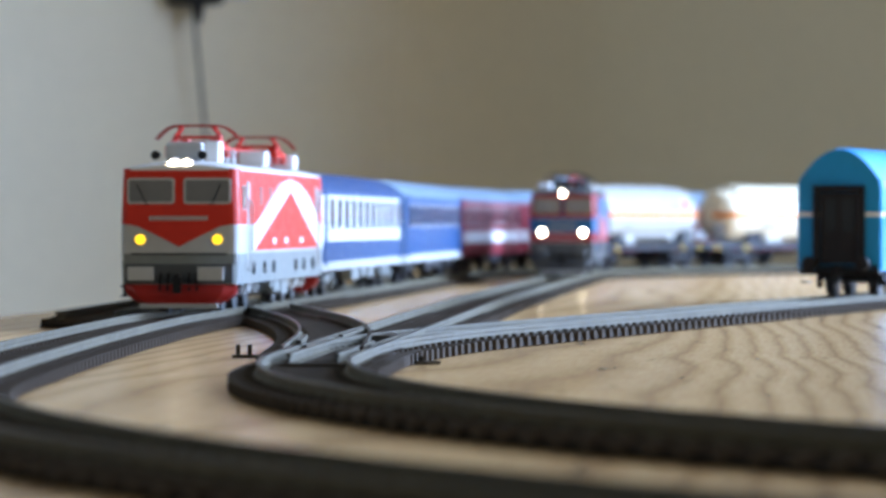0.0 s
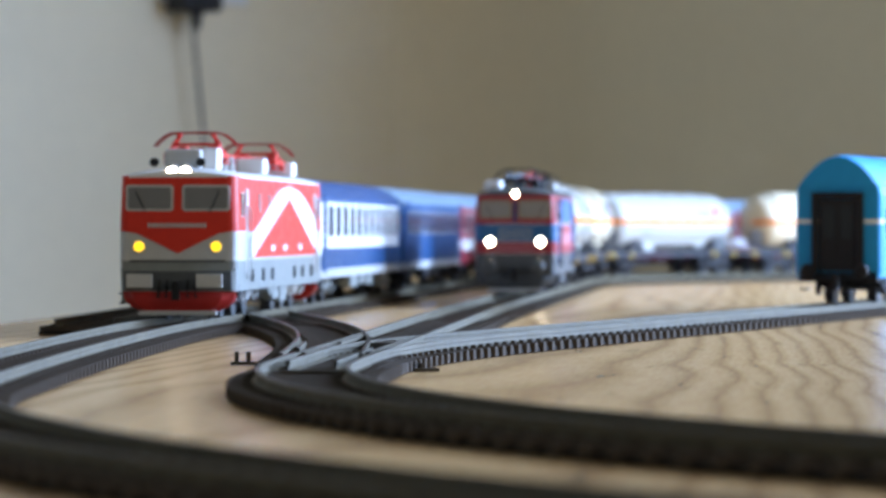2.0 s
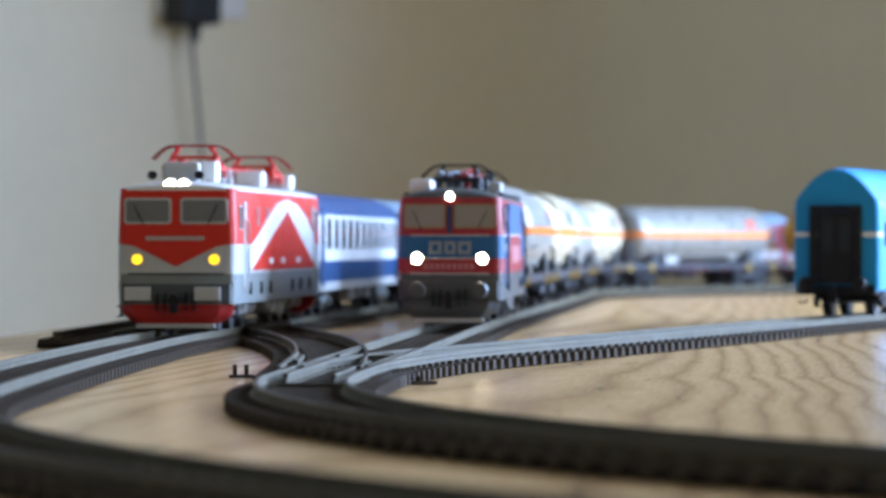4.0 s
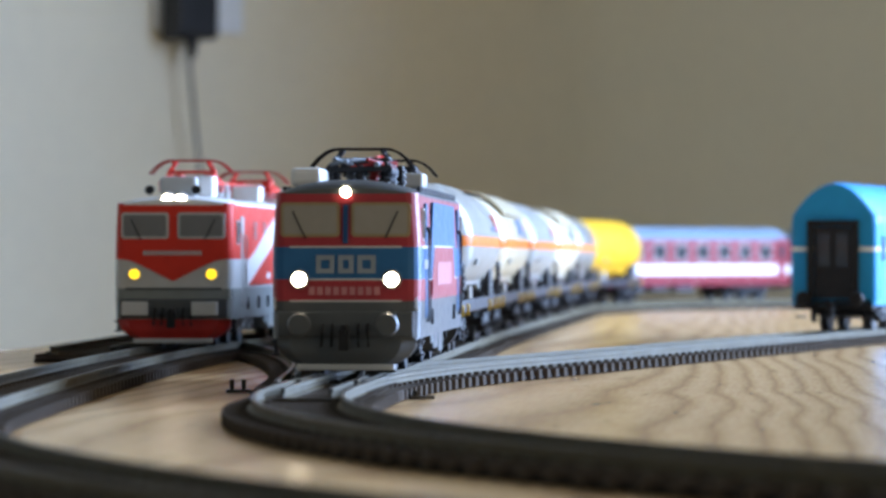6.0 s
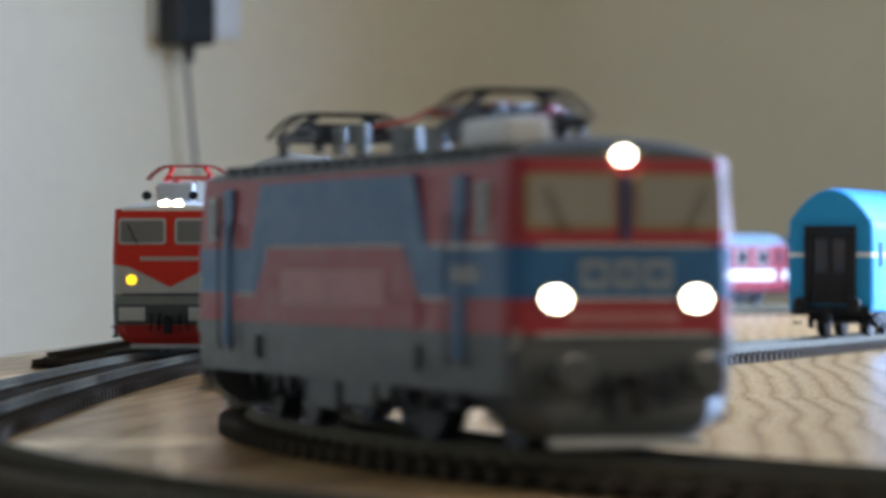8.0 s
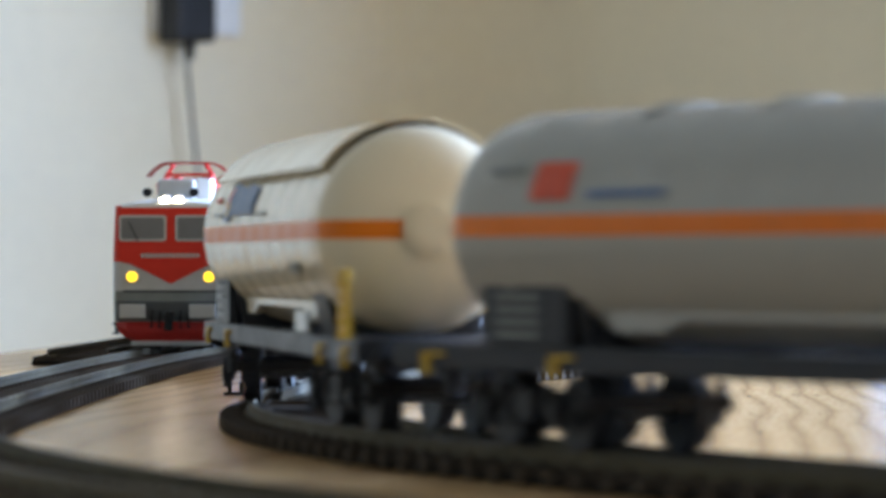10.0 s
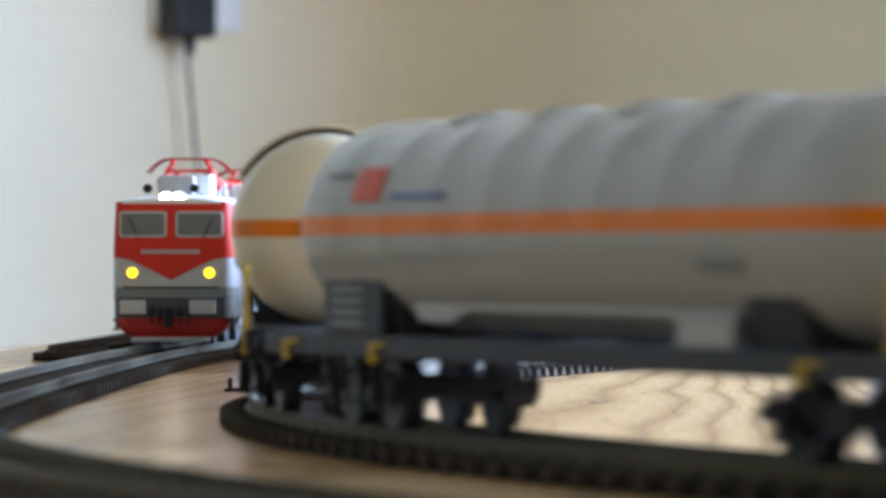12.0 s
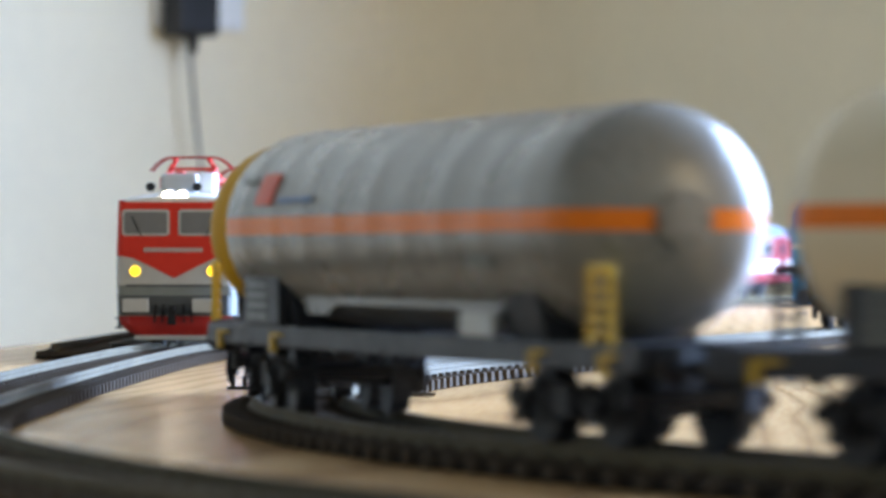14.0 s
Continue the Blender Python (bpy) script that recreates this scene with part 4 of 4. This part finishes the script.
    for side in (-1, 1):
        if logo == "flag":
            o = 0.0145
            patch(-0.0610 + o, -0.0520 + o, 8, 33, "lblue", side)
            patch(-0.0605 + o, -0.0560 + o, 17, 30, "lred", side, "logo_flag")
            patch(-0.0575 + o, -0.0535 + o, 11, 20, "ylw", side, "logo_flag")
            for i in range(6):
                patch(o - 0.0500 + i * 0.0058, o - 0.0500 + i * 0.0058 + 0.0048, 11.5, 31 - (i % 3), "lblue", side, "logo_letter_block")
            patch(-0.082 + o, -0.074 + o, 21, 24, "lred", side, "lettering")
            patch(-0.079 + o, -0.066 + o, 11.5, 13.5, "mgrey", side, "lettering")
            patch(-0.012 + o, 0.004 + o, 10.5, 12, "mgrey", side, "lettering")
        elif logo == "square":
            o = 0.0145
            patch(-0.0816 + o, -0.0715 + o, 12, 31, "lred", side)
            patch(-0.0670 + o, -0.0470 + o, 13, 16, "lblue", side, "lettering")
            patch(-0.0940 + o, -0.0850 + o, 26, 29, "mgrey", side, "lettering")
        patch(0.050, 0.062, -24, -18, "mgrey", side, "lettering")
    frame_parts = ("underframe", "side_sill", "cross_member", "end_platform", "ladder", "rung", "buffer", "coupling_hook", "yellow_hook")
    for ob in t.children_recursive:
        # the tank and its fittings sit a little back on the frame
        back = 0.0 if ob.name.split(".")[0] in frame_parts else -0.004
        ob.data.transform(Matrix.Diagonal((0.87, 1, 1, 1)) @ Matrix.Translation((back, 0, 0)))
    bogies = [bogie(t, s * 0.067, 0.0205, 2, 0.0054, M["black"], M["dgrey"], 0.0066) for s in (1, -1)]
    return t, bogies


# ---------------- coaches ----------------
def coach(name, label, bands, mats, roof, L, windows, win_z, roof_rise=0.0075, pane="dglass", bogie_at=0.105, under="dgrey", win_h=0.0052, group="coaches of the waiting train"):
    t = empty(name)
    tagged(t, label, "coach", group=group)
    HL = L / 2
    W = 0.0164
    ends = [(-HL, 0.93), (-HL + 0.0012, 0.985), (-HL + 0.004, 1)]
    part("body", banded_body([(z, W * f, m) for z, f, m in bands], ends + [(0, 1)] + [(-x, f) for x, f in reversed(ends)]), mats, t)
    ztop = bands[-1][0]
    rx = [(-HL, 0.93, 0.94), (-HL + 0.0012, 0.985, 0.97), (-HL + 0.006, 1, 1), (0, 1, 1), (HL - 0.006, 1, 1), (HL - 0.0012, 0.985, 0.97), (HL, 0.93, 0.94)]
    part("roof", arched_roof(rx, W * bands[-1][1] * 1.01, ztop, roof_rise, 16, 0.0004, 2.0), roof, t)
    for s in (-1, 1):
        for k in range(windows):
            x = -HL + 0.030 + (L - 0.060) * k / max(1, windows - 1)
            fr = side_plate(t, "window", [(x - 0.0068, win_z - win_h), (x + 0.0068, win_z - win_h), (x + 0.0068, win_z + win_h), (x - 0.0068, win_z + win_h)], s, W * 0.992, M["lgrey"], 0.0004)
            side_plate(fr, "pane", [(x - 0.0060, win_z - win_h + 0.0007), (x + 0.0060, win_z - win_h + 0.0007), (x + 0.0060, win_z + win_h - 0.0007), (x - 0.0060, win_z + win_h - 0.0007)], s, W * 0.992 + 0.0004, M[pane], 0.0001)
        for e in (-1, 1):
            x = e * (HL - 0.011)
            d = side_plate(t, "door", [(x - 0.0045, 0.0115), (x + 0.0045, 0.0115), (x + 0.0045, 0.0400), (x - 0.0045, 0.0400)], s, W * 0.997, mats[0], 0.0003)
            side_plate(d, "pane", [(x - 0.0028, win_z - 0.0045), (x + 0.0028, win_z - 0.0045), (x + 0.0028, win_z + 0.0045), (x - 0.0028, win_z + 0.0045)], s, W * 0.997 + 0.0003, M[pane], 0.0001)
        bm = bmesh.new()
        for x0, x1, z0 in ((-0.040, -0.020, 0.0050), (-0.012, 0.006, 0.0058), (0.014, 0.040, 0.0048)):
            add_box(bm, x0, x1, s * 0.0125 - 0.0025, s * 0.0125 + 0.0025, z0, 0.0102, 0.0006)
        part("equipment_box", bm, M[under], t)
    for e in (-1, 1):
        a, b = sorted((e * HL, e * (HL + 0.0016)))
        bm = bmesh.new()
        for y0, y1, z0, z1 in ((-0.0098, -0.0072, 0.0118, 0.0388), (0.0072, 0.0098, 0.0118, 0.0388), (-0.0098, 0.0098, 0.0388, 0.0412)):
            add_box(bm, a, b, y0, y1, z0, z1, 0.0005)
        part("gangway", bm, M["black"], t)
        a, b = sorted((e * HL, e * (HL + 0.0006)))
        d = part("end_door", box(a, b, -0.0070, 0.0070, 0.0120, 0.0386), M["black"], t)
        for y in (-0.0034, 0.0034):
            a2, b2 = sorted((e * (HL + 0.0006), e * (HL + 0.0008)))
            part("pane", box(a2, b2, y - 0.0022, y + 0.0022, 0.0240, 0.0360), M["dglass"], d)
        a, b = sorted((e * HL, e * (HL - 0.003)))
        part("end_beam", box(a, b, -0.0150, 0.0150, 0.0080, 0.0120, 0.0004), M["black"], t)
        buffer_pair(t, e * HL, e, 0.0121, M["black"])
        coupling(t, e * HL, e, 0.0100)
        for s in (-1, 1):
            for y, z in ((0.0150, 0.0048), (0.0156, 0.0080)):
                part("footstep", box(e * (HL - 0.011) - 0.004, e * (HL - 0.011) + 0.004, s * y - 0.0011, s * y + 0.0011, z, z + 0.0006), M["black"], t)
    bg = [bogie(t, s * bogie_at, 0.0287, 2, 0.0055, M["black"] if under == "dgrey" else M[under], M["dgrey"], 0.0066) for s in (1, -1)]
    return t, bg


def stand(veh, path, s, half):
    """Put a vehicle on a path with its middle at s."""
    ob, bogies = veh
    m, yaws = on_path(path, s, half)
    ob.matrix_world = m
    for b, yw in zip(bogies, yaws):
        b.rotation_euler = (0, 0, yw)


def on_path(path, s, half):
    x1, y1, h1 = path.at(s + half)
    x2, y2, h2 = path.at(s - half)
    h = math.atan2(y1 - y2, x1 - x2)
    def turn(a):
        return (a - h + math.pi) % (2 * math.pi) - math.pi
    return pose((x1 + x2) / 2, (y1 + y2) / 2, RAIL_Z, 0, 0, math.degrees(h)), (turn(h1), turn(h2))


# the waiting passenger train on the outer track
RED_FRONT = 0.0
red = locomotive("red_locomotive", "red, white and grey electric model locomotive with yellow headlights", "red")
stand(red, PATH_A, RED_FRONT - 0.108, 0.059)
pos = RED_FRONT - 0.108 - 0.1135
blue_bands = [(0.0095, 0.985, 2), (0.0110, 1, 2), (0.0128, 1, 0), (0.0205, 1, 1), (0.0375, 0.995, 0), (0.0392, 0.98, 0)]
c1 = coach("blue_coach", "blue and white passenger coach with a blue roof", blue_bands, [M["cblue"], M["white"], M["lgrey"]], M["roofblue"], 0.296, 11, 0.0306, under="mgrey", win_h=0.0062)
stand(c1, PATH_A, pos - 0.155, 0.105)
c2 = coach("blue_coach", "plain blue passenger coach with a blue-grey roof", blue_bands, [M["cblue"], M["cblue"], M["lgrey"]], M["bluegrey"], 0.296, 11, 0.0306)
stand(c2, PATH_A, pos - 0.155 - 0.310, 0.105)
red_bands = [(0.0095, 0.985, 0), (0.0110, 1, 0), (0.0165, 1, 1), (0.0225, 1, 0), (0.0375, 0.995, 0), (0.0392, 0.98, 0)]
for k in range(3):
    c = coach("red_coach", "crimson passenger coach with a white stripe and grey-blue roof", red_bands, [M["ccrimson"], M["white"]], M["bluegrey"], 0.296, 11, 0.0310)
    stand(c, PATH_A, pos - 0.155 - 0.310 * (k + 2), 0.105)
# the coach on the siding
teal_bands = [(0.0095, 0.97, 0), (0.0120, 1, 0), (0.0296, 1, 1), (0.0312, 1, 0), (0.0400, 0.995, 0), (0.0430, 0.97, 0)]
c = coach("turquoise_coach", "bright turquoise van with a rounded roof standing on the siding", teal_bands, [M["cyan"], M["white"]], M["cyan"], 0.230, 0, 0.0306, roof_rise=0.0122, bogie_at=0.075, group="coach on the siding")
SIDING_S = -0.772
stand(c, PATH_C, SIDING_S, 0.075)

# the moving tank train
TRAIN = []
freight = locomotive("grey_locomotive", "blue, red and grey electric model locomotive with lit headlights", "freight")
TRAIN.append((freight, BO_HALF, 0.0455))
KINDS = [("off_white", "offwhite", True, False, "square", "off-white ribbed gas tank wagon with an orange band"),
         ("cream", "cream", True, True, "flag", "cream gas tank wagon with sun shield and orange band"),
         ("off_white", "offwhite", True, False, "square", "off-white ribbed gas tank wagon with an orange band"),
         ("cream", "cream", True, True, "flag", "cream gas tank wagon with sun shield and orange band"),
         ("silver", "silver", True, False, "square", "dull silver ribbed gas tank wagon with an orange band"),
         ("yellow", "yellow", True, False, "", "plain yellow tank wagon on a dark frame")]
for i, (_, paint, ribs, shield, logo, label) in enumerate(KINDS):
    TRAIN.append((tank_wagon("tank_wagon", label, paint, ribs, shield, logo), 0.2995 + 0.2068 * i, 0.067))

# ---------------- turnouts and small things ----------------
def turnout_parts():
    t = empty("turnout")
    tagged(t, "turnout blades, check rails and frog between tracks", "turnout", kind="structure")
    for path, s0, s1, side in ((PATH_B, -0.16, -0.05, 0.0070), (PATH_C, -0.16, -0.06, -0.0070), (PATH_B, -0.20, -0.13, -0.0068), (PATH_L, -0.15, -0.10, -0.0066)):
        part("check_rail", rail_mesh(path, s0, s1, side), RAIL, t)
    for s0, s1, side in ((-0.085, 0.004, -0.0052), (-0.085, 0.004, 0.0048)):
        part("switch_blade", rail_mesh(PATH_B, s0, s1, side), RAIL, t)
    x, y, h = PATH_B.at(0.012)
    p = part("stretcher_bar", box(-0.0016, 0.0016, -0.0078, 0.0078, 0.0024, 0.0036, 0.0003), M["web"], t)
    p.matrix_local = pose(x, y, 0, 0, 0, math.degrees(h))
    x, y, h = PATH_B.at(-0.140)
    p = part("frog", prism([(-0.014, -0.0012), (0.014, -0.0030), (0.014, 0.0030), (-0.014, 0.0012)], "z", 0.0026, 0.0052), M["rail"], t)
    p.matrix_local = pose(x + 0.004, y, 0, 0, 0, math.degrees(h))
    bm = bmesh.new()
    add_box(bm, -0.003, 0.003, -0.0016, 0.0016, 0.0002, 0.0010, 0.0002)
    for o in (-0.0016, 0.0012):
        add_box(bm, o - 0.0005, o + 0.0005, -0.0008, 0.0008, 0.0008, 0.0034, 0.0002)
    p = part("track_clip", bm, M["web"], t)
    p.matrix_local = pose(-0.0475, 0.92, 0, 0, 0, 8)
    bm = bmesh.new()
    add_box(bm, -0.0030, 0.0030, -0.0020, 0.0020, 0.0002, 0.0010, 0.0002)
    add_box(bm, -0.0014, -0.0006, -0.0012, 0.0012, 0.0008, 0.0022, 0.0002)
    p = part("track_clip", bm, M["web"], t)
    p.matrix_local = pose(-0.0040, 0.878, 0, 0, 0, 20)


turnout_parts()


def wall_adapter():
    t = empty("power_adapter")
    tagged(t, "black plug-in power adapter hanging on the wall socket", "power adapter")
    # on the plain wall, in its own plane: u along the wall from the corner, v up
    ang = math.degrees(math.atan2(-DIR_L.y, -DIR_L.x))
    t.matrix_world = Matrix.Translation(CORNER + DIR_L * ADAPTER_U) @ pose(0, 0, 0, 0, 0, ang)
    bm = bmesh.new()
    add_box(bm, -0.024, 0.024, -0.050, -0.008, ADAPTER_Z, ADAPTER_Z + 0.085, 0.006)
    part("case", bm, M["black"], t)
    bm = bmesh.new()
    add_cyl(bm, (0.002, -0.03, ADAPTER_Z - 0.018), (0.002, -0.03, ADAPTER_Z + 0.002), 0.004, 0.007, 12)
    part("cable_relief", bm, M["black"], t)
    bm = bmesh.new()
    pts = [(-0.002, -0.03, ADAPTER_Z - 0.015)]
    for k in range(1, 16):
        u = k / 15
        pts.append((0.090 * u - 0.002, -0.03 + 0.012 * math.sin(u * 3), ADAPTER_Z - 0.015 - 0.62 * u))
    add_tube(bm, pts, 0.0018, 8)
    part("cable", bm, M["dgrey"], t)
    sck = empty("wall_socket", t.matrix_world.copy())
    tagged(sck, "white wall socket plate behind the power adapter", "socket")
    part("plate", box(-0.030, 0.080, -0.008, -0.0005, ADAPTER_Z + 0.01, ADAPTER_Z + 0.09, 0.003), M["white"], sck)


ADAPTER_U, ADAPTER_Z = 0.409, 0.260
wall_adapter()
lay_sleepers()

# ---------------- movement ----------------
def front_at(t):
    """Where the locomotive's front stands; the train slows a little as it enters the bend."""
    u = t - 6.0
    fast, slow = 0.1855, 0.1756
    if u > 0.8:
        return -0.0816 + slow * u
    if u < -0.8:
        return -0.0816 + fast * u
    v = (u + 0.8) / 1.6
    return -0.0816 - fast * 0.8 + 1.6 * (fast * v + (slow - fast) * v * v / 2)


def motions():
    for (ob, bogies), back, half in TRAIN:
        rows, turns = [], [[] for _ in bogies]
        for k in range(71):
            t = k * 0.2
            m, yaws = on_path(PATH_B, front_at(t) - back, half)
            rows.append((t, m))
            for lst, b, yw in zip(turns, bogies, yaws):
                lst.append((t, pose(b.location.x, 0, 0, 0, 0, math.degrees(yw))))
        walk(ob, rows)
        for b, lst in zip(bogies, turns):
            walk(b, lst)


motions()
